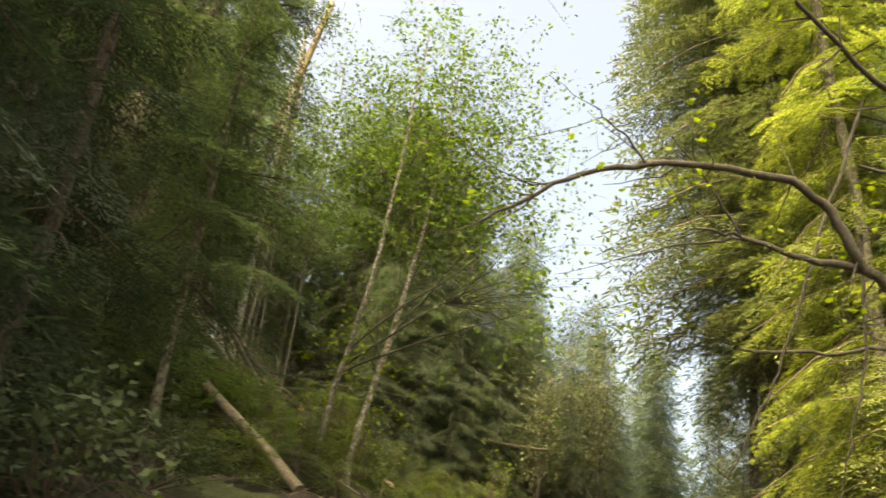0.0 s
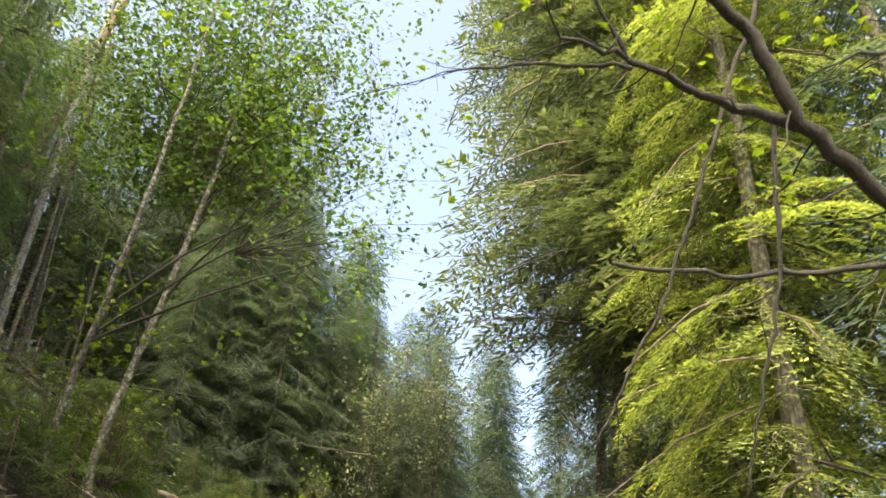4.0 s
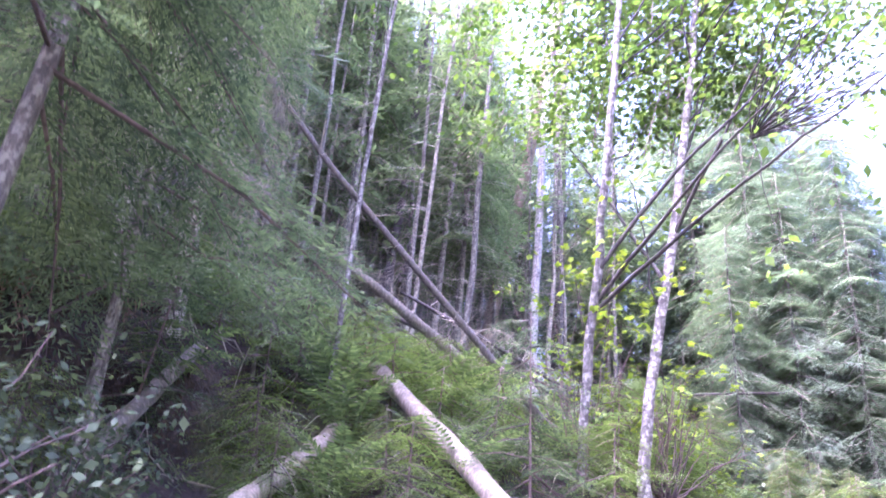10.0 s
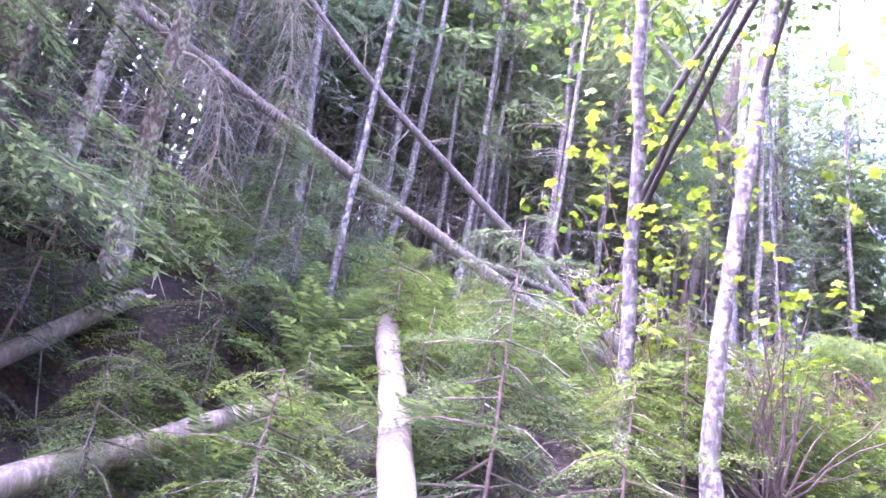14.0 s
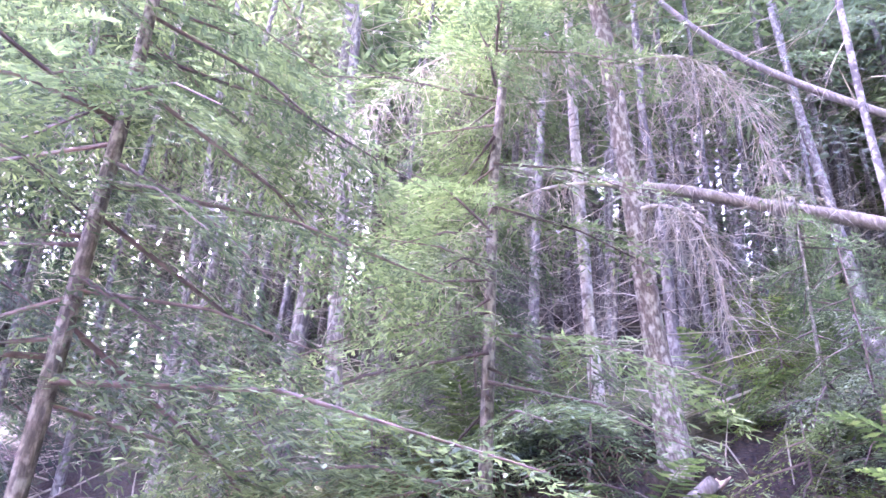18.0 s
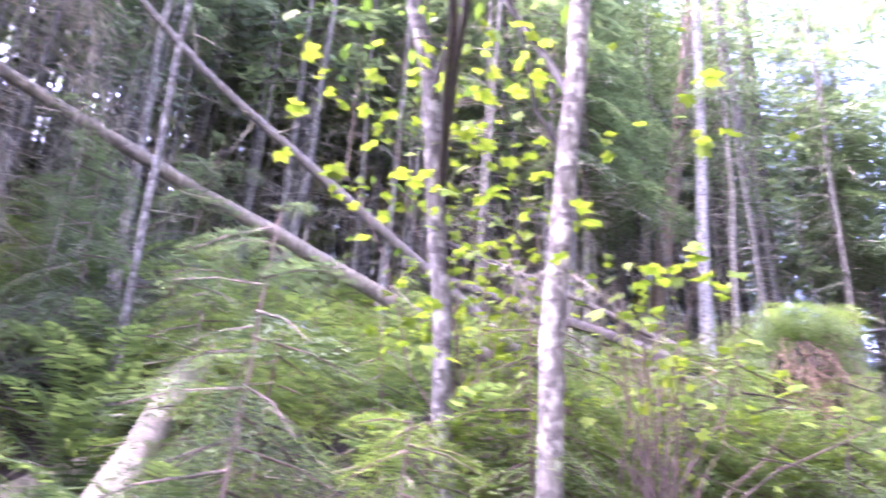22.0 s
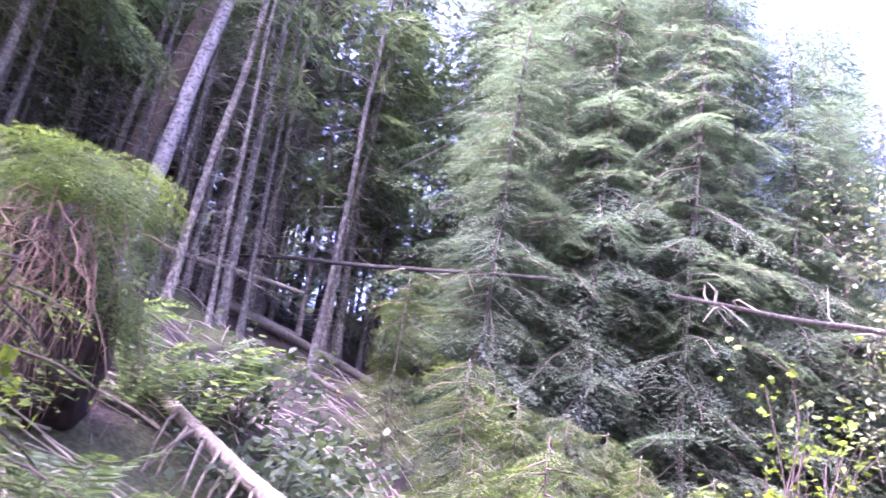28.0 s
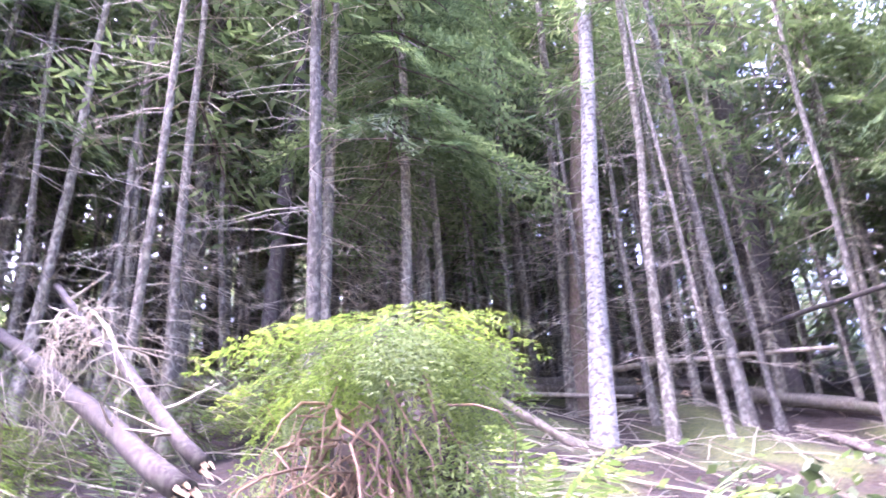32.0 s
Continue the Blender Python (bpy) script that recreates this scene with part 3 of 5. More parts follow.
# alders at the edge of the bank
def bent_alder(label, pts, r0, r1, crown_at, crown_radius, limbs=()):
    """A slim alder whose trunk bends through the given places, with a leafy crown and dark limbs."""
    pts = np.array(pts, float)
    base = pts[0].copy()
    base[2] = gz(base[0], base[1]) - 0.15
    ob = thing("alder_tree", tuple(base), label, "tree", "alders at the edge of the bank")
    q = np.vstack([[0, 0, 0], pts - base])
    d = np.r_[0, np.linalg.norm(np.diff(q, axis=0), axis=1).cumsum()]
    f = np.linspace(0, d[-1], 26)
    p = np.stack([np.interp(f, d, q[:, a]) for a in range(3)], 1)
    for _ in range(2):
        p[1:-1] = (p[:-2] + 2 * p[1:-1] + p[2:]) / 4
    p[1:-1] += rng.normal(0, 0.012, (24, 3))
    rad = np.linspace(r0, r1, 26)
    rad[0] *= 1.35
    part("trunk", Soup().tube(p, rad, 10, 0.05).mesh("trunk", M_ALDER, True), ob)
    for a, e in limbs:
        a, e = np.array(a) - base, np.array(e) - base
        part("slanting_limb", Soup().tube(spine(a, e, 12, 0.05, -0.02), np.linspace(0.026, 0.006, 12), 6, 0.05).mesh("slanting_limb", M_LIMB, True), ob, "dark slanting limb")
    leafy(ob, p, np.array(crown_at), np.array(crown_radius), 1050, 14, 0.105, M_BROAD, 16, spread=0.15)
    return ob


alder = bent_alder("pale mottled alder trunk with two dark slanting limbs and green leaves", ((-0.46, 16.31, 1.6), (-0.4, 16.3, 2.0), (-0.22, 16.25, 3.05), (-0.05, 15.95, 3.75), (0.1, 15.75, 4.8), (0.3, 16.3, 7.0), (0.6, 17.6, 11.0)), 0.054, 0.016,
                   (1.3, 1.7, 6.2), (2.5, 2.2, 3.2), (((-0.2, 16.2, 2.9), (2.5, 13.5, 4.0)), ((-0.2, 16.2, 3.0), (1.9, 14.6, 4.5)), ((-0.15, 16.1, 3.3), (2.3, 15.6, 5.6))))
alder2 = bent_alder("pale mottled alder trunk with a dark mossy base", ((0.17, 16.31, 1.3), (0.2, 16.33, 1.75), (0.58, 16.42, 3.5), (0.85, 16.6, 5.0), (1.2, 17.2, 7.6), (1.5, 18.2, 11.0)), 0.064, 0.018,
                    (1.0, 1.8, 6.7), (2.7, 2.4, 3.2), (((0.62, 16.43, 3.7), (1.9, 15.4, 5.6)), ((0.5, 16.4, 3.2), (-0.6, 17.0, 5.2))))

for tree, at in ((alder, (0.3, 0.0, 2.2)), (alder2, (0.4, 0.2, 2.0))):
    c = rng.normal(0, 1, (24, 3)) * [0.45, 0.5, 0.75] + at
    part("low_leaves", Soup().quads(lobed_leaves(c, 0.11, 0.1, 5)).mesh("low_leaves", M_BRIGHT), tree, "bright yellow-green low leaves")

c = rng.normal(0, 1, (120, 3)) * [0.75, 0.55, 0.8] + [3.0, -1.8, 3.6]
sprig = part("hanging_leaves", Soup().quads(broad_leaves(c, 0.1, 0.12, 9)).mesh("hanging_leaves", M_BROAD), alder, "green leaves hanging against the sky")
w = Soup()
for e in c[::3]:
    w.tube(spine((1.9, -0.9, 3.3), e, 6, 0.2, -0.05), np.linspace(0.008, 0.002, 6), 4, cap=False)
tagged(part("twigwork", w.mesh("twigwork", M_LIMB), sprig), kind="stuff")

# two pale trunks farther along, and the trunks by the cut bank
bare_trunk("birch_tree", "white-barked birch trunk standing on the bank", (-3.49, 27.36, 2.85), (-3.5, 29.34, 8.32), 0.13, 0.08, M_BIRCH, 17, 34, reach=2.4)
bare_trunk("leaning_tree", "brown mossy trunk leaning beside the white birch", (-5.62, 29.56, 3.22), (-4.17, 31.1, 11.3), 0.21, 0.13, M_MOSSY, 17, 10)
bare_trunk("slim_tree", "slim grey trunk beside the white birch", (-3.3, 28.4, 2.7), (-3.25, 30.0, 8.6), 0.075, 0.035, M_CONIFER, 14, 26, boughs=24)
bare_trunk("spruce_tree", "scaly grey-brown spruce trunk on the edge of the cut bank", (-4.42, 14.69, 2.45), (-4.0, 14.95, 6.0), 0.108, 0.045, M_SPRUCE, 11, 120, reach=1.7, boughs=50)
bare_trunk("birch_tree", "thin white birch trunk beside the scaly spruce", (-4.96, 14.38, 3.23), (-4.52, 15.02, 7.31), 0.06, 0.03, M_BIRCH, 11, 14, boughs=16)
bare_trunk("slim_tree", "slim grey trunk leaning among the fallen logs", (-4.4, 16.77, 3.67), (-4.72, 17.12, 4.82), 0.06, 0.03, M_CONIFER, 9, 16, boughs=20)
bare_trunk("slim_tree", "slim pale trunk among the saplings below the log", (-3.15, 16.1, 2.6), (-3.02, 16.4, 4.6), 0.035, 0.022, M_ALDER, 6.5, 12)

for base, up, r in (((-5.31, 33.1, 3.4), (-5.2, 34.6, 9.0), 0.24), ((-3.9, 32.6, 3.2), (-3.8, 34.0, 9.0), 0.24), ((-6.3, 24.5, 3.9), (-6.2, 25.6, 8.0), 0.11)):
    bare_trunk("dark_conifer", "thick dark conifer trunk with dry side branches", base, up, r, r * 0.5, M_DARKBARK, 15, 40, reach=1.5, boughs=30, group="thick dark trunks")

# ---- fallen logs ----
def fallen_log(label, a, b, r0, r1, mat, sides=12, stubs=6, sag=0.0, k=14, ends=True, via=(), stub=1.0):
    a, b = np.array(a, float), np.array(b, float)
    mid = (a + b) / 2
    ob = thing("fallen_log", tuple(mid), label, "log", "fallen logs")
    p = spine(a - mid, b - mid, k, 0.03, sag)
    if via:
        w = np.array([a, *via, b]) - mid
        d = np.r_[0, np.linalg.norm(np.diff(w, axis=0), axis=1).cumsum()]
        f = np.linspace(0, d[-1], k)
        p = np.stack([np.interp(f, d, w[:, q]) for q in range(3)], 1)
        p[1:-1] = (p[:-2] + 2 * p[1:-1] + p[2:]) / 4
    part("trunk", Soup().tube(p, np.linspace(r0, r1, k), sides, 0.05).mesh("trunk", mat, True), ob)
    if stubs:
        for _ in range(stubs):
            f = rng.uniform(0.1, 0.95)
            at = np.array([np.interp(f, np.linspace(0, 1, k), p[:, q]) for q in range(3)])
            d = rng.normal(0, 1, 3)
            d /= np.linalg.norm(d)
            s = Soup().tube(np.array([at, at + d * 0.12 * stub, at + d * rng.uniform(0.2, 0.5) * stub + rng.normal(0, 0.03, 3)]), np.array([1.0, 0.65, 0.3]) * min(0.016, 0.004 + 0.5 * r1), 4, cap=False)
            part("branch_stub", s.mesh("branch_stub", M_DEAD), ob)
    if ends:
        s = Soup()
        d = (p[-1] - p[-2]) / np.linalg.norm(p[-1] - p[-2])
        for _ in range(9):
            o = rng.normal(0, 0.45, 3) * r1
            s.tube(np.array([p[-1] + o - d * 0.03, p[-1] + o * 0.8 + d * rng.uniform(0.03, 0.14)]), [r1 * 0.3, r1 * 0.08], 4, cap=False)
        tagged(part("splintered_end", s.mesh("splintered_end", M_WOODCUT), ob, "splintered pale broken end"), kind="stuff")
    return ob


fallen_log("long dark-topped log fallen down the bank, pale towards its lower end", (-7.58, 14.01, 7.77), (-1.6, 19.4, 2.08), 0.055, 0.075, M_LOG, stubs=14)
fallen_log("thin pale log fallen down the bank across its neighbour", (-5.9, 16.6, 9.2), (-0.86, 19.7, 1.28), 0.03, 0.06, M_LOG, stubs=12, k=20, via=((-4.9, 16.9, 7.0), (-4.12, 17.43, 5.67), (-2.01, 18.9, 2.83)))
fallen_log("short peeled pale log lying down the bank with a broken top", (-0.62, 14.22, 0.82), (-3.05, 16.82, 2.64), 0.1, 0.095, M_PALELOG, stubs=3)
fallen_log("thick pale log leaning against the dark cut bank", (-3.4, 12.2, 0.92), (-4.05, 14.82, 2.48), 0.085, 0.075, M_PALELOG, stubs=2)
fallen_log("mossy pale log lying among ferns below the bank", (-2.35, 12.6, 0.74), (-3.16, 16.88, 2.04), 0.09, 0.08, M_PALELOG, stubs=4)
fallen_log("dead grey log with bleached bare branches on the bank", (-4.6, 21.75, 4.75), (-1.0, 21.27, 2.47), 0.03, 0.045, M_DARKBARK, stubs=20)
fallen_log("thick grey-brown log lying down the bank to the root mass", (-5.14, 21.4, 4.49), (-0.98, 21.15, 2.36), 0.055, 0.068, M_DARKBARK, stubs=5)
branching = fallen_log("pale branching log lying down from the root mass", (-2.2, 24.79, 2.06), (1.5, 21.9, 0.84), 0.05, 0.06, M_PALELOG, stubs=8)
for f in np.linspace(0.62, 0.97, 10):
    a = np.array([-2.2 + 3.7 * f, 24.79 - 2.89 * f, 2.06 - 1.22 * f]) - branching.location
    e = a + [rng.uniform(-0.25, 0.15), rng.uniform(-0.75, -0.4), -rng.uniform(0.35, 0.6)]
    p = spine(a, e, 7, 0.12, -0.1)
    s = Soup().tube(p, np.linspace(0.017, 0.006, 7), 6, 0.06)
    for _ in range(2):
        k = rng.integers(2, 6)
        s.tube(spine(p[k], p[k] + rng.normal(0, 0.14, 3) + [0, -0.1, -0.12], 4, 0.1), np.linspace(0.008, 0.003, 4), 4, cap=False)
    part("limb", s.mesh("limb", M_PALELOG, True), branching, "bleached bare limb")
fallen_log("thin grey log reaching out over the track from the trees", (5.6, 22.7, 2.2), (3.45, 21.45, 2.2), 0.022, 0.009, M_LOG, stubs=12, ends=False, stub=0.5, sag=0.01)
fallen_log("dark log lying level among the far trunks", (-4.4, 31.6, 3.9), (2.35, 29.4, 3.52), 0.04, 0.03, M_LIMB, stubs=6, ends=False)
fallen_log("grey fallen pole lying across the slope beyond the root mass", (-5.2, 33.4, 2.9), (-0.14, 27.37, 1.58), 0.035, 0.045, M_DARKBARK, stubs=7)
fallen_log("bleached pole slanting down behind the root mass", (-4.49, 26.35, 3.63), (-2.6, 27.0, 1.75), 0.05, 0.06, M_PALELOG, stubs=7)


for (x0, y0), (x1, y1), r in (((-7.6, 27.4), (-5.6, 31.0), 0.13), ((-7.9, 27.8), (-6.0, 31.6), 0.12), ((-4.0, 31.5), (-0.8, 33.0), 0.1), ((-8.2, 22.6), (-6.2, 26.0), 0.1), ((-8.0, 31.6), (-4.6, 30.9), 0.08), ((-2.6, 32.2), (-6.2, 33.0), 0.09), ((-7.0, 15.6), (-5.6, 18.6), 0.08)):
    fallen_log("grey weathered log lying among the crowded trunks", (x0, y0, gz(x0, y0) + r + 0.12), (x1, y1, gz(x1, y1) + r + 0.08), r, r * 0.8, M_LOG, stubs=7)


def old_stump(x, y, h, r):
    """A rotten stump with a jagged, splintered top."""
    ob = thing("tree_stump", (x, y, gz(x, y) - 0.1), "old grey rotten stump with a jagged broken top", "stump")
    n, k = 18, 7
    ang = np.linspace(0, 2 * np.pi, n, endpoint=False)
    top = h * (0.6 + 0.4 * np.abs(np.sin(ang * 1.5 + 0.7))) + rng.normal(0, 0.09, n)
    f = np.linspace(0, 1, k)[:, None]
    rad = r * (1.45 - 0.6 * f ** 0.5) * (1 + 0.1 * np.sin(ang * 5)[None]) + rng.normal(0, 0.012, (k, n))
    outer = np.stack([rad * np.cos(ang), rad * np.sin(ang), f * top[None]], -1).reshape(-1, 3)
    inner = np.stack([0.6 * rad[-1] * np.cos(ang), 0.6 * rad[-1] * np.sin(ang), top * 0.7], -1)
    v = np.vstack([outer, inner])
    i, j = np.meshgrid(np.arange(k), np.arange(n), indexing="ij")
    a, c = i * n + j, i * n + (j + 1) % n
    part("shell", Soup().add(v, np.stack([a, c, c + n, a + n], -1).reshape(-1, 4)).mesh("shell", M_LOG, False), ob, "weathered splintered shell")
    for _ in range(6):
        g = rng.uniform(0, 6.28)
        p = np.array([[r * 0.8 * math.cos(g), r * 0.8 * math.sin(g), h * 0.5], [r * math.cos(g), r * math.sin(g), h * 0.9], [r * 0.95 * math.cos(g), r * math.sin(g), h * rng.uniform(1.0, 1.25)]])
        part("splinter", Soup().tube(p, [0.05, 0.035, 0.006], 5).mesh("splinter", M_LOG), ob)


old_stump(-5.3, 25.4, 1.3, 0.36)
old_stump(-4.6, 17.6, 0.7, 0.13)


# ---- root mass ----
def root_mass(x, y, z):
    ob = thing("root_mass", (x, y, gz(x, y)), "upturned root mass hung with reddish roots under a mossy green cap", "root mass")
    h = z - gz(x, y)
    s = Soup()
    n, m = 14, 22
    th, ph = np.meshgrid(np.linspace(0, np.pi, n), np.linspace(0, 2 * np.pi, m, endpoint=False), indexing="ij")
    rr = 1 + 0.16 * np.sin(3 * ph + 2 * th) + rng.normal(0, 0.1, th.shape)
    v = np.stack([0.36 * rr * np.sin(th) * np.cos(ph), 0.4 * rr * np.sin(th) * np.sin(ph), h * 0.37 + h * 0.37 * rr * np.cos(th)], -1).reshape(-1, 3)
    i, j = np.meshgrid(np.arange(n - 1), np.arange(m), indexing="ij")
    a, b = i * m + j, i * m + (j + 1) % m
    s.add(v, np.stack([a, b, b + m, a + m], -1).reshape(-1, 4))
    part("soil_ball", s.mesh("soil_ball", M_SOIL, True), ob, "dark crumbling soil")
    r = Soup()
    for _ in range(120):
        ang = rng.normal(-1.15, 0.5)
        at = np.array([0.36 * math.cos(ang), 0.4 * math.sin(ang), h * rng.uniform(0.42, 0.8)])
        L = rng.uniform(0.3, 0.95)
        out = np.linspace(0, 1, 7) ** 0.6 * rng.uniform(0.1, 0.5)
        p = at + np.stack([out * math.cos(ang), out * math.sin(ang), -np.linspace(0, 1, 7) ** 1.6 * L], 1) + rng.normal(0, 0.07, (7, 3)).cumsum(0) * 0.7
        r.tube(p, np.linspace(0.0085, 0.0015, 7) * rng.uniform(0.35, 1.3), 4, cap=False)
    tagged(part("root_hair", r.mesh("root_hair", M_ROOT), ob, "hanging reddish-brown roots"), kind="stuff")
    c = Soup()
    for k in range(84):
        ang = rng.uniform(0, 6.28)
        front = abs((ang + 1.15 + math.pi) % (2 * math.pi) - math.pi) < 0.6
        rad = rng.uniform(0.0, 0.42)
        droop = rng.uniform(-10, 26) if front else rng.uniform(0, 55)
        q, sc = bough(CAP, rng.uniform(0.3, 0.62))
        c.quads(turned(q, ang + rng.uniform(-0.5, 0.5), radians(droop), rng.uniform(-0.3, 0.3), sc, (rad * math.cos(ang), rad * math.sin(ang), h * (1.02 - 0.22 * rad * rad) + rng.uniform(-0.1, 0.05))))
    part("green_cap", c.mesh("green_cap", M_NEEDLE_NEW), ob, "bright green drooping sprays")
    d = Soup()
    for k in range(70):
        ang = rng.choice([rng.normal(0.0, 0.45), rng.normal(-2.5, 0.45)])
        q, sc = bough(CAP, rng.uniform(0.3, 0.6))
        d.quads(turned(q, ang, radians(rng.uniform(25, 75)), rng.uniform(-0.6, 0.6), sc, (0.4 * math.cos(ang), 0.44 * math.sin(ang), h * rng.uniform(0.45, 1.0))))
    part("hanging_sprays", d.mesh("hanging_sprays", M_NEEDLE_NEW), ob, "green sprays hanging down the sides")


root_mass(-0.27, 21.9, 2.88)


# ---- understory ----
def sapling_kinds():
    out = []
    for k, (h, mat) in enumerate(((0.9, M_NEEDLE_NEW), (1.3, M_NEEDLE_NEW), (2.0, M_NEEDLE), (1.1, M_NEEDLE_NEW))):
        out.append(conifer("hemlock_sapling", "young hemlock with drooping feathery green sprays", h, 0.016, 0.15, FINE, int(14 + 7 * h), 0.62 + 0.14 * h, mat, M_TWIG, 0, group="hemlock saplings", pitch=(-5, 25)))
    return out


def build_saplings():
    kinds = sapling_kinds()
    bank_foot = [(-2.47, 16.14), (-3.09, 17.20), (-4.02, 16.87), (-1.41, 16.86), (-0.74, 17.71), (-4.52, 19.32), (-2.50, 19.56), (-3.52, 15.10), (-0.34, 18.98), (-0.75, 20.02),
                 (-3.49, 20.94), (-5.75, 16.51), (-6.71, 17.09), (-4.51, 15.81), (1.89, 24.43), (2.72, 25.40), (-5.10, 14.24), (-5.97, 13.51), (-3.86, 13.52), (-2.81, 14.03), (-1.94, 14.76), (-4.82, 21.04), (-5.64, 20.41), (-2.98, 18.59), (3.57, 26.77), (4.34, 25.95),
                 (-1.21, 15.64), (-6.84, 19.21), (-7.39, 21.68), (-4.56, 12.38)]
    among_logs = [(-5.86, 11.29), (-0.38, 15.97), (-0.71, 15.06), (-1.81, 15.69), (-0.20, 16.96), (-2.01, 16.91), (-2.64, 17.76), (-0.19, 19.57), (-1.47, 19.88), (-2.94, 16.58),
                  (-3.50, 15.83), (-2.36, 18.74), (-3.31, 19.42), (-1.83, 19.10), (-3.82, 18.06), (-2.45, 13.60), (-3.58, 12.10), (0.08, 17.94), (-1.42, 13.91), (-2.71, 20.58),
                  (-4.21, 20.70), (-5.83, 20.89), (-6.03, 24.51), (-4.72, 22.84), (-6.73, 26.35), (0.23, 18.53), (-0.29, 18.28), (0.58, 19.11), (0.20, 19.44), (-0.35, 20.09)]
    track_edge = [(0.25, 17.53), (0.74, 19.90), (-0.13, 16.56), (-0.03, 15.34), (1.91, 22.23), (2.43, 22.81), (3.14, 23.09), (2.82, 22.40),
                  (-5.06, 23.86), (-4.38, 21.82)]
    spots = bank_foot + among_logs + track_edge
    for k, (x, y) in enumerate(spots):
        ob = kinds[k] if k < len(kinds) else copy_thing(kinds[rng.choice([0, 1, 3] if y > 17.5 else [0, 1, 2, 3])], Matrix())
        set_down(ob, x, y, rng.uniform(0, 6.28), rng.uniform(0.75, 1.15), tuple(rng.normal(0, 0.08, 2)))


build_saplings()


def frond(L=0.8):
    n = 22
    s = np.linspace(0.1, 1, n)
    mid = np.stack([s * L, np.zeros(n), 0.45 * L * np.sin(s * 2.2)], 1)
    out = []
    for side in (-1, 1):
        al = np.stack([np.full(n, 0.45), np.full(n, side * 0.9), rng.normal(-0.15, 0.08, n)], 1)
        al /= np.linalg.norm(al, axis=1)[:, None]
        ac = np.cross(al, [0, 0, 1])
        ac /= np.linalg.norm(ac, axis=1)[:, None]
        out.append(diamonds(mid, al, ac, L * 0.2 * np.sin(np.pi * (0.12 + 0.86 * s)) + 0.015, np.full(n, 0.032 * L / 0.8)))
    return np.concatenate(out), mid


def build_ferns():
    kinds = []
    for k in range(3):
        ob = thing("sword_fern", (0, 0, 0), "green sword fern with arching fronds on the bank", "fern", "sword ferns")
        for j in range(11):
            q, mid = frond(rng.uniform(0.55, 0.95))
            yaw, pit = j * 0.6 + rng.uniform(-0.3, 0.3), rng.uniform(-0.6, 0.15)
            f = part("frond", Soup().quads(turned(q, yaw, pit)).tube(turned(mid, yaw, pit), np.linspace(0.006, 0.002, len(mid)), 3, cap=False).mesh("frond", M_FERN), ob)
        kinds.append(ob)
    spots = [(-1.31, 15.11), (-0.64, 16.40), (-2.12, 16.72), (-1.76, 17.49), (-0.20, 18.17), (-3.43, 17.93), (-2.68, 15.53), (-4.11, 14.15), (-4.69, 13.20), (-0.95, 18.83), (0.23, 19.74), (-3.28, 16.11), (-4.66, 17.63), (-4.60, 15.40),
             (-2.39, 18.44), (-5.67, 12.28), (-3.17, 14.47), (-3.96, 20.08), (0.89, 20.49), (-2.99, 21.54), (-5.18, 18.67), (-5.88, 17.42), (-6.10, 19.65),
             (-0.35, 22.95), (-1.3, 23.6), (0.1, 23.2), (-2.6, 14.8), (-2.9, 15.7), (-2.3, 14.3)]
    for k, (x, y) in enumerate(spots):
        ob = kinds[k] if k < 3 else copy_thing(kinds[k % 3], Matrix())
        set_down(ob, x, y, rng.uniform(0, 6.28), rng.uniform(0.8, 1.3), tuple(rng.normal(0, 0.1, 2)))


build_ferns()


def shrub(name, label, x, y, h, w, mat, tufts, per, size, category="shrub", stems=7, spread=0.07):
    ob = thing(name, (x, y, gz(x, y) - 0.03), label, category)
    s, t = Soup(), Soup()
    ends = rng.normal(0, 0.42, (tufts, 3)) * [w, w, h * 0.55] + [0, 0, h * 0.62]
    ends[:, 2] = np.clip(ends[:, 2], 0.15, h * 1.15)
    s.quads((lobed_leaves if mat is M_BRIGHT else broad_leaves)(ends, size, spread, per))
    for e in ends[::max(1, tufts // (stems * 3))]:
        t.tube(spine((rng.normal(0, 0.05), rng.normal(0, 0.05), 0), e, 6, 0.2), np.linspace(0.011, 0.004, 6), 4, cap=False)
    part("leaves", s.mesh("leaves", mat), ob)
    tagged(part("stemwork", t.mesh("stemwork", M_TWIG), ob), kind="stuff")


shrub("maple_shrub", "bright yellow-green leafy shoots beside the pale alders", -0.6, 16.8, 1.9, 0.7, M_BRIGHT, 60, 6, 0.1)
shrub("maple_shrub", "bright yellow-green leafy shoots below the alder", 0.3, 17.0, 1.5, 0.7, M_BRIGHT, 40, 6, 0.1)
shrub("maple_shrub", "yellow-green vine maple shoots over the root mass", 0.5, 19.8, 0.75, 0.7, M_BRIGHT, 45, 5, 0.1)
shrub("maple_shrub", "green leafy shoots beside the track", -1.3, 6.8, 0.6, 0.6, M_BROAD, 30, 5, 0.1)
shrub("elder_shrub", "dull green leafy shrub under the dark hemlocks", -2.4, 7.4, 1.1, 1.0, M_SHRUB, 120, 9, 0.1)
shrub("elder_shrub", "dull green leafy shrub below the cut bank", -2.2, 10.2, 0.8, 0.9, M_SHRUB, 140, 10, 0.058)
shrub("elder_shrub", "dull green leafy shrub beside the thick pale log", -2.9, 11.9, 0.7, 0.8, M_SHRUB, 130, 10, 0.055)
shrub("elder_shrub", "dull green leafy shrub below the dead branches", 0.1, 23.9, 0.75, 0.75, M_SHRUB, 110, 7, 0.1)
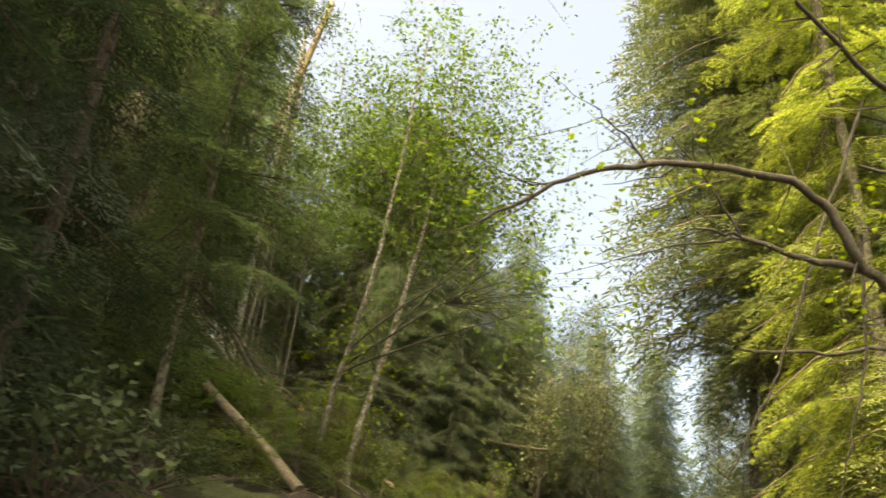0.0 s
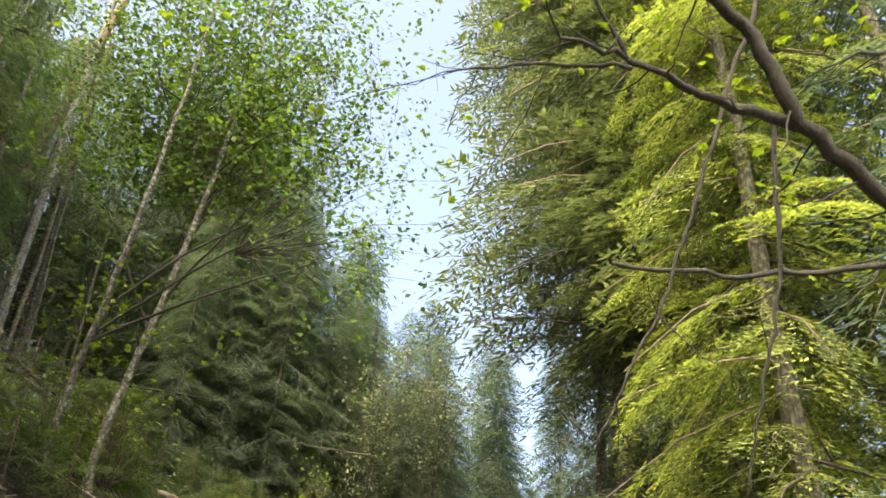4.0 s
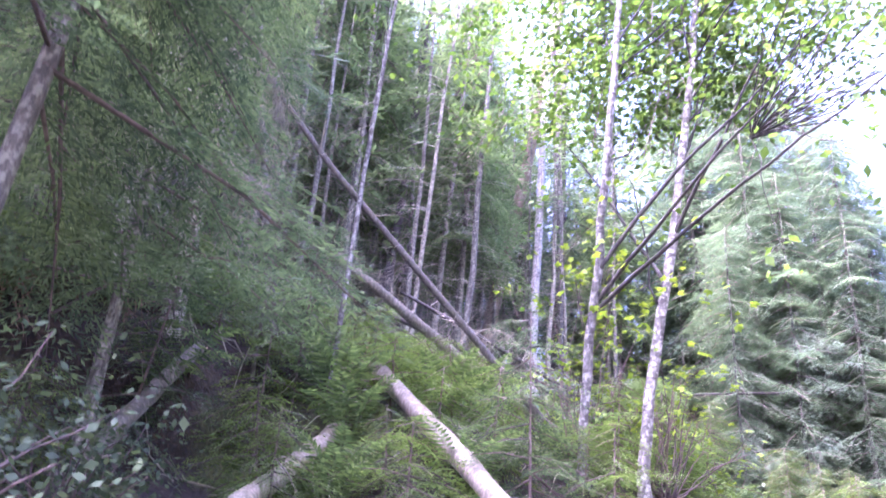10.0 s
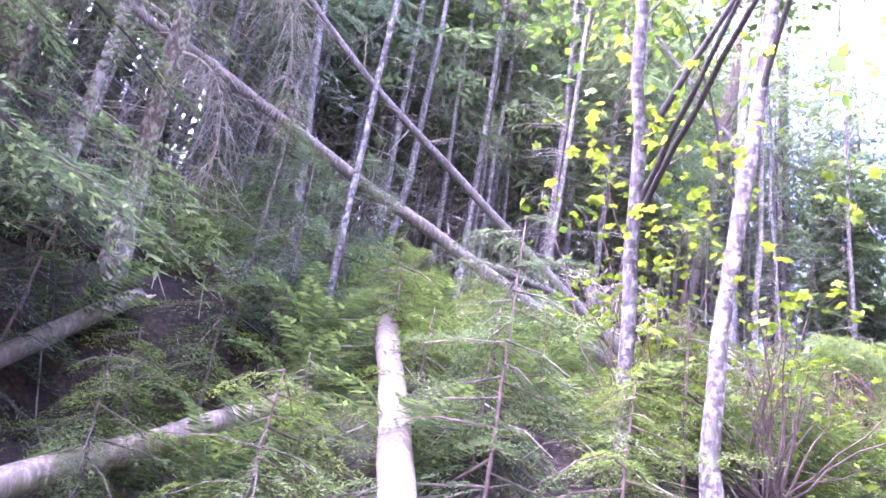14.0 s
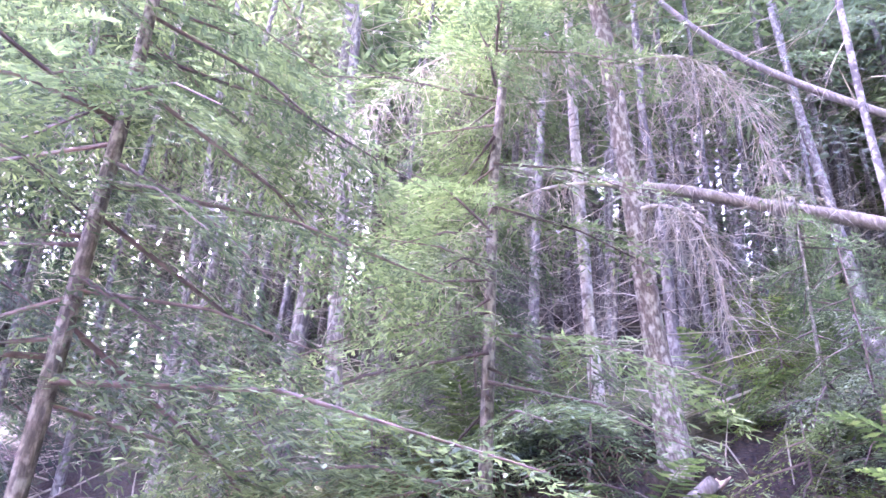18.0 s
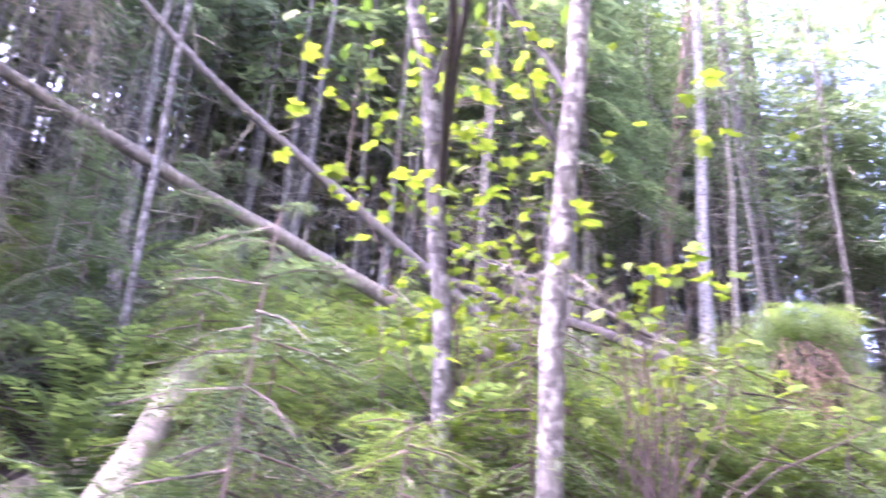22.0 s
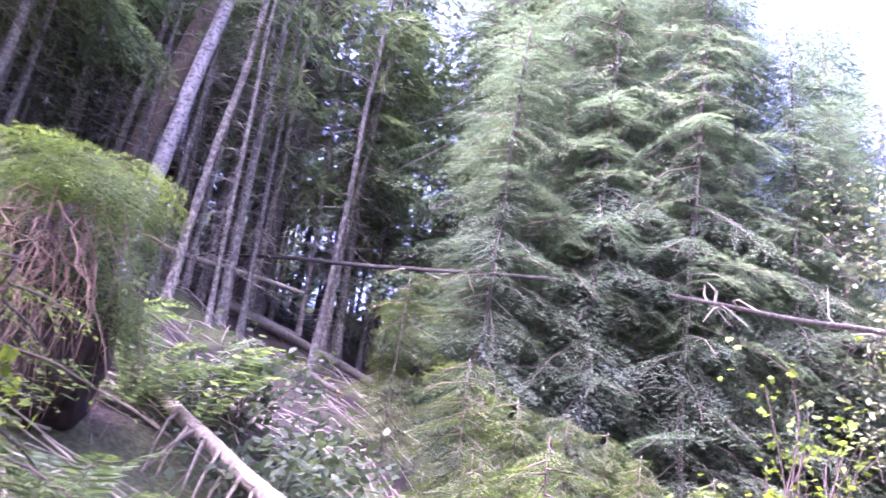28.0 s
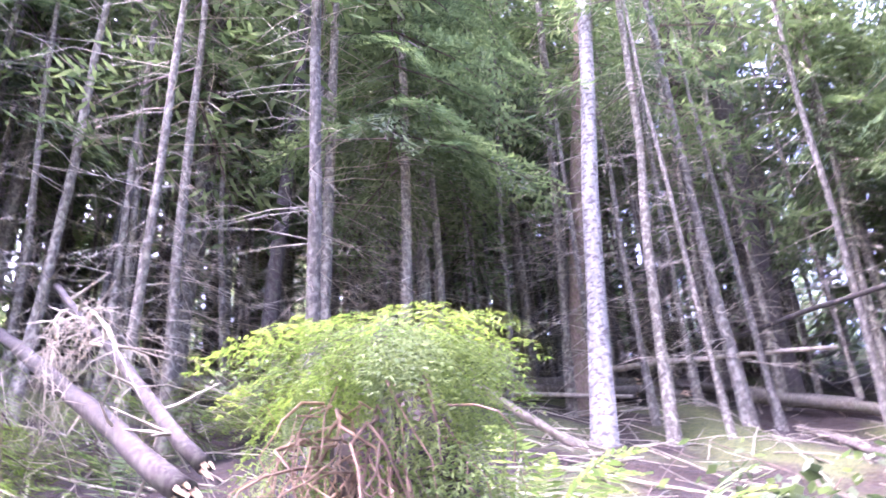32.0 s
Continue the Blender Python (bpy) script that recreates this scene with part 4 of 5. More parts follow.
shrub("elder_shrub", "grey-green leafy shrub beside the pale log", 0.9, 24.0, 0.7, 0.7, M_SHRUB, 100, 7, 0.1)
shrub("elder_shrub", "grey-green leafy shrub under the root mass", 0.95, 22.8, 0.65, 0.7, M_SHRUB, 110, 8, 0.095)
shrub("elder_shrub", "dull green leafy shrub at the track edge", 1.7, 22.9, 0.6, 0.7, M_SHRUB, 110, 8, 0.095)
shrub("maple_shrub", "yellow-green vine maple spreading over the track edge", 4.6, 23.9, 2.0, 0.8, M_BRIGHT, 60, 6, 0.085)

# ---- big drooping hemlocks near the start, by the bank ----
def big_trees(name, label, mat, spots, h, r, low, n, reach, kinds=2, pitch=(6, 36), lib=None, dead=10, group="", top=0.5, rind=None):
    made = [conifer(name, label, h * rng.uniform(0.9, 1.1), r, low, lib or MID, n, reach, mat, rind or M_CONIFER, dead, group=group, pitch=pitch, shape=1.3, top=top) for _ in range(kinds)]
    for k, (x, y, sc) in enumerate(spots):
        ob = made[k] if k < kinds else copy_thing(made[k % kinds], Matrix())
        set_down(ob, x, y, rng.uniform(0, 6.28), sc, tuple(rng.normal(0, 0.025, 2)), 0.1)


# the 1.2-scale trees are unseen extras, added to shade the left wall
big_trees("hemlock_tree", "tall hemlock with long drooping green boughs darkened for shade, beside the track and unseen behind", M_SHADE_DEEP,
          ((-3.81, 5.17, 1.0), (-3.4, 8.2, 0.8), (-5.94, 7.11, 1.1), (-5.67, 1.00, 1.1), (-7.41, 4.10, 1.1), (-6.44, -2.72, 1.2), (-8.42, 0.21, 1.2), (-9.74, 3.45, 1.2), (-8.41, -6.27, 1.2), (-9.33, 7.43, 1.2), (-11.65, -1.72, 1.2)), 17, 0.13, 0.8, 96, 2.6, lib=MID, group="drooping hemlocks", rind=M_DARKBARK)
big_trees("hemlock_tree", "blue-green hemlock with sweeping boughs down to the ground", M_NEEDLE_DARK,
          ((1.92, 30.84, 1.04), (0.80, 33.28, 1.30), (3.54, 31.58, 0.96), (5.37, 32.31, 0.77), (7.19, 32.85, 0.56), (9.00, 33.19, 0.52), (2.84, 34.21, 1.23), (4.88, 35.33, 1.16), (11.02, 33.51, 0.56), (1.25, 29.06, 0.67), (4.29, 30.15, 0.81), (6.12, 30.89, 0.77), (7.94, 31.42, 0.60), (9.95, 31.75, 0.60), (7.56, 34.84, 0.64), (2.69, 30.01, 0.84), (7.04, 31.55, 0.54), (9.03, 30.98, 0.54), (5.12, 30.92, 0.67)), 14, 0.07, 0.3, 150, 2.7, lib=HEM2, group="sweeping hemlocks", top=1.3, rind=M_DARKBARK)
big_trees("hemlock_tree", "low blue-green hemlock beyond the bend of the track", M_NEEDLE_DARK,
          ((8.0, 34.0, 0.5), (9.5, 33.0, 0.42), (11.2, 35.0, 0.45), (9.0, 38.5, 0.5), (7.0, 37.0, 0.6), (10.6, 40.0, 0.46), (12.6, 36.5, 0.5), (13.6, 33.0, 0.55), (6.2, 40.0, 0.7), (12.0, 30.0, 0.5)), 14, 0.07, 0.3, 120, 3.0, lib=FARW, group="sweeping hemlocks", top=0.9)
big_trees("hemlock_tree", "far blue-green hemlock with layered boughs at the end of the track", M_NEEDLE_DARK,
          ((8.41, 37.18, 1.08), (11.89, 36.13, 0.79), (12.02, 42.19, 0.86), (1.19, 36.27, 1.44), (15.54, 40.12, 0.79), (3.88, 37.98, 1.44), (8.25, 41.35, 1.20), (-0.00, 41.00, 1.56), (5.96, 39.68, 1.32), (17.48, 36.28, 0.84), (3.08, 44.58, 1.44)), 14, 0.07, 0.4, 120, 2.9, lib=FARW, group="sweeping hemlocks", top=0.7)
big_trees("hemlock_tree", "tall hemlock on the bank with its green crown high overhead", M_PALE,
          ((-8.71, 19.97, 1.05), (-7.27, 23.78, 1.0), (-5.71, 26.70, 1.0), (-10.59, 15.72, 1.0), (-7.31, 30.39, 1.0), (-2.15, 33.11, 0.9), (-8.19, 21.62, 1.0), (-4.78, 25.44, 0.85)), 17, 0.1, 4.4, 74, 2.4, lib=WIDE, dead=40, group="tall hemlocks on the bank")
big_trees("hemlock_tree", "young hemlock of bright green sprays among dark trunks", M_YOUNG, ((1.95, 24.25, 0.74), (0.63, 26.85, 0.78), (2.45, 23.9, 0.62), (2.85, 23.6, 0.56), (3.4, 23.7, 0.5), (2.3, 23.1, 0.46), (3.1, 25.0, 0.55), (1.9, 25.4, 0.62)), 3.2, 0.03, 0.3, 52, 1.0, lib=FINE, dead=0)
big_trees("cedar_tree", "tall cedar with sunlit yellow-green drooping sprays beside the track", M_CEDAR,
          ((7.35, 10.4, 0.95), (8.5, 13.2, 0.95), (9.51, 6.44, 0.95), (10.44, 11.97, 1.0)), 21, 0.13, 0.2, 112, 3.0, 2, lib=CED, group="cedars by the track", top=1.6)
# M_OLIVE here paints the lack of sun on the trees beyond the cedars
big_trees("hemlock_tree", "tall hemlock with hanging boughs beside the track, dulled to olive for shade", M_OLIVE,
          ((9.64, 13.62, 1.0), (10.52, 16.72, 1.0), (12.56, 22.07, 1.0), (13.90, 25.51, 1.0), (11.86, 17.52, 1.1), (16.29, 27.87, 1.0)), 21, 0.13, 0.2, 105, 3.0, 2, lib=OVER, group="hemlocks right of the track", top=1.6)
big_trees("hemlock_tree", "tall hemlock with high boughs overhanging the track, dulled to olive for shade", M_OLIVE,
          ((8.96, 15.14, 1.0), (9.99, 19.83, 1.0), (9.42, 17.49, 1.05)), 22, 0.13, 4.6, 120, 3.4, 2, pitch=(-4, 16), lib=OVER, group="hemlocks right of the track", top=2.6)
big_trees("bare_conifer", "dark bare trunk with dry branches in the shade behind the cedars", M_NEEDLE_DARK,
          ((8.76, 9.12, 1.0), (9.89, 10.42, 1.0), (9.46, 12.27, 0.9), (10.91, 8.51, 1.1), (11.79, 11.34, 1.0), (10.08, 15.52, 1.0)), 15, 0.12, 5.0, 40, 2.0, dead=60, lib=FAR, group="bare trunks behind the cedars")
for x, y, s in ((7.3, 29.6, 0.66), (9.5, 29.9, 0.72)):
    ob, p = bare_trunk("alder_tree", "pale green alder against the white sky beyond the track", (x, y, gz(x, y) + 0.5), (x + 0.2, y, gz(x, y) + 6), 0.04, 0.012, M_LIMB, 7.6 * s)
    leafy(ob, p, np.array([0.2, 0, 5.0 * s]), np.array([2.2, 2.0, 3.4]) * s, 420, 11, 0.11, M_OLIVE, 10, spread=0.16)


def overhang_tree():
    """The dark-limbed tree whose limbs reach over the track."""
    x, y = 7.0, 7.2
    g = gz(x, y)
    ob = thing("maple_tree", (x, y, g), "dark mossy maple with long bare limbs reaching over the track", "tree")
    o = np.array([x, y, g])

    def run(pts, per=4):
        q = np.array(pts) - o
        f = np.linspace(0, len(q) - 1, len(q) * per)
        c = np.stack([np.interp(f, np.arange(len(q)), q[:, a]) for a in range(3)], 1)
        c[1:-1] = (c[:-2] + 2 * c[1:-1] + c[2:]) / 4
        return c + rng.normal(0, 0.012, c.shape)

    stems = ((((7.0, 7.2, -0.1), (6.78, 7.2, 1.77), (6.46, 7.2, 3.29), (6.08, 7.2, 4.53), (5.72, 7.2, 5.07), (5.29, 7.2, 5.66), (4.93, 7.2, 6.49), (4.7, 7.3, 8.6)), 0.19, 0.09),)
    for pts, r0, r1 in stems:
        c = run(pts)
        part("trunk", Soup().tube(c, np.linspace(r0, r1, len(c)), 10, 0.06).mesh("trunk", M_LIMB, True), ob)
    tips = []
    for pts, r, r1, twigs in (
        (((6.9, 7.4, 2.6), (6.65, 7.55, 3.01), (5.33, 7.55, 3.22), (4.75, 7.55, 3.44), (4.25, 7.55, 3.73), (3.96, 7.55, 4.19), (3.59, 7.55, 4.5), (2.73, 7.55, 4.49), (2.07, 7.55, 4.4), (1.42, 7.55, 4.16), (0.86, 7.55, 3.77), (0.58, 7.55, 3.56)), 0.075, 0.012, 22),
        (((4.29, 7.6, 3.75), (3.7, 7.6, 3.76), (3.08, 7.6, 3.86), (2.63, 7.6, 3.88)), 0.042, 0.01, 9),
        (((3.13, 7.7, 3.88), (2.55, 7.7, 3.73), (1.96, 7.7, 3.51)), 0.016, 0.005, 6),
        (((2.05, 7.5, 4.38), (1.79, 7.5, 4.65), (1.52, 7.5, 4.81)), 0.014, 0.006, 4),
        (((3.07, 7.6, 3.86), (2.72, 7.6, 4.32), (2.33, 7.6, 4.75)), 0.014, 0.006, 4),
        (((6.6, 7.3, 3.1), (6.2, 8.2, 3.4), (5.59, 9.0, 3.36), (4.74, 9.0, 3.16), (3.8, 9.0, 3.08)), 0.035, 0.016, 3),
        (((5.95, 7.2, 4.7), (5.53, 7.1, 4.49), (4.77, 7.1, 4.52), (3.9, 7.1, 4.53)), 0.05, 0.014, 7),
        (((5.75, 7.2, 5.0), (5.0, 7.1, 5.09), (4.48, 7.1, 5.24), (4.01, 7.1, 5.45), (3.2, 7.0, 6.0)), 0.055, 0.02, 8),
        (((6.19, 7.3, 4.5), (4.83, 7.3, 4.28), (4.06, 7.3, 4.02)), 0.02, 0.008, 5),
    ):
        c = run(pts)
        s = Soup().tube(c, np.linspace(r, r1, len(c)), 7, 0.08)
        for _ in range(twigs):
            k = rng.integers(2, len(c))
            e = c[k] + rng.normal(0, 0.35, 3) * [1, 0.8, 0.8] + [-0.25, 0, -0.05]
            s.tube(spine(c[k], e, 5, 0.2, 0.05), np.linspace(r1 * 0.8, 0.0025, 5), 4, cap=False)
            tips.append(e)
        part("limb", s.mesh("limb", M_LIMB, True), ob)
    part("leaves", Soup().quads(lobed_leaves(np.array(tips), 0.085, 0.14, 4)).mesh("leaves", M_BRIGHT), ob, "few yellow-green leaves")
    for pts in (((4.9, 8.5, 6.0), (4.46, 8.5, 4.55), (4.18, 8.5, 3.52), (4.0, 8.5, 2.9), (3.72, 8.5, 2.24), (3.5, 8.5, 1.7)), ((5.0, 8.7, 4.5), (5.08, 8.7, 3.1), (4.9, 8.7, 2.28), (4.78, 8.7, 1.5)), ((5.97, 7.4, 2.98), (5.24, 7.4, 2.21), (4.75, 7.4, 1.5))):
        c = run(pts, 6)
        v = thing("hanging_branch", tuple(c[0] + o), "thin dead branch hanging from the dark limbs", "branch", "hanging dead branches")
        s = Soup().tube(c - c[0], np.linspace(0.02, 0.007, len(c)), 6, 0.08)
        for _ in range(9):
            k = rng.integers(4, len(c))
            e = c[k] - c[0] + rng.normal(0, 0.25, 3) + [0, 0, -0.15]
            s.tube(spine(c[k] - c[0], e, 4, 0.2), np.linspace(0.006, 0.002, 4), 4, cap=False)
        part("shaft", s.mesh("shaft", M_LIMB, True), v)


overhang_tree()


# ---- distance ----
def far_woods():
    s = Soup()
    for x, y in forest_spots(80, -40, 75, 44, 130, 3.2, lambda x, y: x - road_left(y) < -7 or x - road_left(y) > 6 or y > 90):
        h = rng.uniform(9, 15)
        z0 = gz(x, y)
        c, st = crown(FAR2, 0.5, h, 22, 2.8, 0.5, lean=(0, math.tan(CLIMB)))
        v = np.vstack(c.v).reshape(-1, 4, 3)
        s.quads(v * [1, 1, 1] + [x, y, z0])
    tagged(new("far_woods", s.mesh("far_woods", M_FAR)), "distant blue-green woods closing the end of the track", "woods", kind="stuff")


far_woods()


def track():
    """The worn gravel track that is walked."""
    y = np.arange(-60, 60, 0.8)
    s = Soup()
    k = 9
    e = np.linspace(0.15, 4.5, k)
    x = track_left(y)[:, None] + e[None] + 0.08 * np.sin(y * 1.3)[:, None]
    z = 0.012 + 0.03 * np.sin(np.pi * (e - 0.15) / 4.35)[None] + rng.normal(0, 0.004, x.shape)
    v = np.stack([x, np.broadcast_to(y[:, None], x.shape), np.maximum(z, ground(x, y[:, None]) + 0.008)], -1).reshape(-1, 3)
    i, j = np.meshgrid(np.arange(len(y) - 1), np.arange(k - 1), indexing="ij")
    a = (i * k + j).ravel()
    s.add(v, np.stack([a, a + 1, a + 1 + k, a + k], -1))
    tagged(new("road", s.mesh("road", M_GRAVEL, True)), "grey-brown gravel forest track between the trees", "road", kind="structure")


track()


def litter():
    s = Soup()
    n = 2600
    x, y = rng.uniform(-15, 3, n), rng.uniform(6, 34, n)
    for a, b in zip(x, y):
        if a - road_left(b) > -0.3 or b < 14 and a - road_left(b) > -5.5:
            continue
        z = gz(a, b) + rng.uniform(0.0, 0.08)
        L, yaw = rng.uniform(0.2, 1.3), rng.uniform(0, 6.28)
        d = np.array([math.cos(yaw) * L / 2, math.sin(yaw) * L / 2, 0])
        z1, z2 = gz(a - d[0], b - d[1]), gz(a + d[0], b + d[1])
        p = np.array([[a - d[0], b - d[1], z1 + 0.02], [a, b, z + 0.03], [a + d[0], b + d[1], z2 + rng.uniform(0.0, 0.2)]])
        s.tube(p, np.array([1, 0.8, 0.5]) * rng.uniform(0.004, 0.016), 3, cap=False)
    tagged(new("fallen_twigs", s.mesh("fallen_twigs", M_DEAD)), "grey fallen twigs and sticks strewn over the slope", "twigs", kind="stuff")


litter()


def hemlock_side(label, x, y, h, n, low, reach, sides, mat, lib=None, r=0.06, pitch=(-5, 28)):
    """A young hemlock whose live boughs hang to one side, over the cut bank."""
    ob = thing("hemlock_tree", (x, y, gz(x, y)), label, "tree", "hemlocks on the cut bank")
    ob.rotation_euler = (-CLIMB, 0, 0)
    p, rad = stem(h, r)
    part("trunk", Soup().tube(p, rad, 8, 0.05).mesh("trunk", M_CONIFER, True), ob)
    c, st = crown(lib or FINE, low, h, n, reach, 0.4, pitch, sides=sides)
    tagged(part("branchwork", st.mesh("branchwork", M_TWIG), part("crown", c.mesh("crown", mat), ob)), kind="stuff")


hemlock_side("pale green hemlock with layered feathery boughs over the bank", -2.3, 10.2, 13.5, 110, 2.3, 2.3, (-1.9, 2.4), M_NEEDLE, SHELF, 0.06, (-2, 26))
hemlock_side("lichened hemlock with wide low boughs over the dark cut bank", -3.6, 12.75, 12.5, 90, 1.5, 2.1, (-3.1, 3.1), M_PALE, SHELF, 0.055, (-6, 24))
hemlock_side("young hemlock with flat green boughs on the bank edge", -6.68, 13.37, 5.5, 40, 1.4, 1.0, (-3.1, 3.1), M_NEEDLE, FINE, 0.035)
hemlock_side("dark hemlock with boughs hanging beside the fallen logs", -4.71, 13.00, 4.5, 36, 0.9, 1.3, (-2.4, 1.6), M_NEEDLE, FINE, 0.045)
hemlock_side("low hemlock with pale sprays at the foot of the bank", -3.70, 10.80, 2.6, 26, 0.4, 0.9, (-3.1, 3.1), M_PALE, FINE, 0.025)
hemlock_side("bushy hemlock with pale sprays beside the pale log", -3.97, 15.74, 2.6, 34, 0.3, 1.0, (-3.1, 3.1), M_PALE, FINE, 0.025)


def weeping_branch(root, top, tip, n, drop, label, r=0.02, wide=0.45, thick=1.0):
    """A dead arching branch hung with thin pale twigs."""
    root, top, tip = (np.array(v, float) for v in (root, top, tip))
    ob = thing("dead_branch", tuple(root), label, "branch", "weeping dead branches")
    f = np.linspace(0, 1, 14)[:, None]
    c = (1 - f) ** 2 * 0 + 2 * f * (1 - f) * (2 * top - 0.5 * root - 0.5 * tip - root) + f ** 2 * (tip - root)
    part("stem", Soup().tube(c, np.linspace(r, r * 0.25, 14), 6, 0.05).mesh("stem", M_DEAD, True), ob)
    s = Soup()
    for _ in range(n):
        k = rng.integers(3, 14)
        L = drop * rng.uniform(0.3, 1.1)
        d = rng.normal(0, wide, 3) * [1, 1, 0.2]
        g = np.linspace(0, 1, 5)[:, None]
        p = c[k] + d * g * L + np.array([0, 0, -1]) * (g ** 1.8) * L + rng.normal(0, 0.012, (5, 3))
        s.tube(p, np.linspace(0.0055, 0.0015, 5) * thick, 3, cap=False)
        for _ in range(2):
            m = rng.integers(1, 5)
            e = p[m] + rng.normal(0, 0.16, 3) + [0, 0, -0.12]
            s.tube(np.array([p[m], (p[m] + e) / 2 + [0, 0, 0.02], e]), [0.003, 0.0022, 0.001], 3, cap=False)
    tagged(part("twigwork", s.mesh("twigwork", M_DEAD), ob), kind="stuff")


weeping_branch((-4.1, 14.89, 6.05), (-4.05, 13.85, 6.7), (-4.0, 12.16, 5.5), 190, 0.75, "arching dead branch hung with pale lichen twigs")
weeping_branch((-4.1, 15.0, 6.3), (-4.2, 16.1, 6.35), (-4.3, 16.4, 5.0), 130, 0.8, "dead branch drooping in thin grey twigs beside the spruce")
weeping_branch((-4.1, 14.85, 4.8), (-4.0, 15.3, 4.62), (-4.1, 15.4, 3.76), 80, 0.6, "dead branch drooping in thin grey twigs below the log")
weeping_branch((-4.1, 14.75, 5.1), (-3.9, 13.9, 4.95), (-3.7, 13.2, 4.4), 70, 0.5, "dead branch with grey twigs before the spruce")
weeping_branch((-3.1, 21.5, 3.8), (-2.5, 21.35, 3.75), (-1.7, 21.3, 2.9), 34, 0.7, "bleached dead branch fanning over the root mass", 0.013, 0.7, 0.9)
weeping_branch((-3.6, 21.6, 4.1), (-3.2, 21.3, 3.95), (-2.9, 21.1, 3.2), 30, 0.7, "bleached dead branch drooping from the grey log", 0.013, 0.7, 0.9)


def stick(a, b, r, label="broken grey stick lying on the bank", mat=None, name="stick"):
    a, b = np.array(a, float), np.array(b, float)
    ob = thing(name, tuple(a), label, "stick", "broken sticks")
    part("shaft", Soup().tube(spine((0, 0, 0), b - a, 7, 0.06), np.linspace(r, r * 0.5, 7), 6, 0.06).mesh("shaft", mat or M_DEAD, True), ob)


CUT_BANK_STICKS = (((-5.10, 15.12, 3.03), (-5.72, 16.59, 2.50), 0.022),
          ((-5.38, 15.76, 3.20), (-4.99, 16.84, 1.90), 0.018),
          ((-4.97, 15.93, 1.50), (-5.62, 16.48, 2.80), 0.02),
          ((-5.20, 18.96, 3.15), (-4.49, 19.40, 2.45), 0.03),
          ((-6.67, 15.97, 3.00), (-5.87, 17.21, 2.70), 0.02),
          ((-7.55, 16.24, 3.60), (-6.06, 18.53, 3.40), 0.04),
          ((-4.64, 13.80, 1.00), (-5.78, 14.49, 2.60), 0.018),
          ((-8.39, 14.50, 3.90), (-6.66, 13.56, 2.90), 0.03))
FAR_BANK_STICKS = (((-2.01, 24.69, 1.80), (-0.20, 24.89, 1.30), 0.02),
          ((-2.78, 25.33, 2.10), (-0.74, 26.02, 1.50), 0.022),
          ((-1.47, 23.66, 1.80), (0.09, 22.97, 0.90), 0.02),
          ((-6.48, 30.84, 4.10), (-2.43, 31.62, 3.30), 0.06),
          ((-8.27, 27.44, 4.50), (-4.74, 29.75, 3.30), 0.06),
          ((-9.11, 24.98, 4.90), (-5.97, 27.51, 3.60), 0.05),
          ((-9.52, 22.90, 5.00), (-6.23, 24.52, 3.70), 0.07))
for a, b, r in CUT_BANK_STICKS + FAR_BANK_STICKS:
    a, b = np.array(a), np.array(b)
    a[2], b[2] = max(a[2], gz(a[0], a[1]) + r), max(b[2], gz(b[0], b[1]) + r)
    stick(a, b, r)


def slope_sticks():
    for _ in range(13):
        x, y = rng.uniform(-3.4, 1.0), rng.uniform(22.6, 28.5)
        L, yaw = rng.uniform(0.5, 1.9), rng.uniform(0, 6.28)
        x1, y1 = x + L * math.cos(yaw), y + L * math.sin(yaw)
        r = rng.uniform(0.005, 0.012)
        stick((x, y, gz(x, y) + r), (x1, y1, gz(x1, y1) + r + rng.uniform(0, 0.45)), r, "thin dead brown stick strewn on the bare slope", M_TWIG)


slope_sticks()


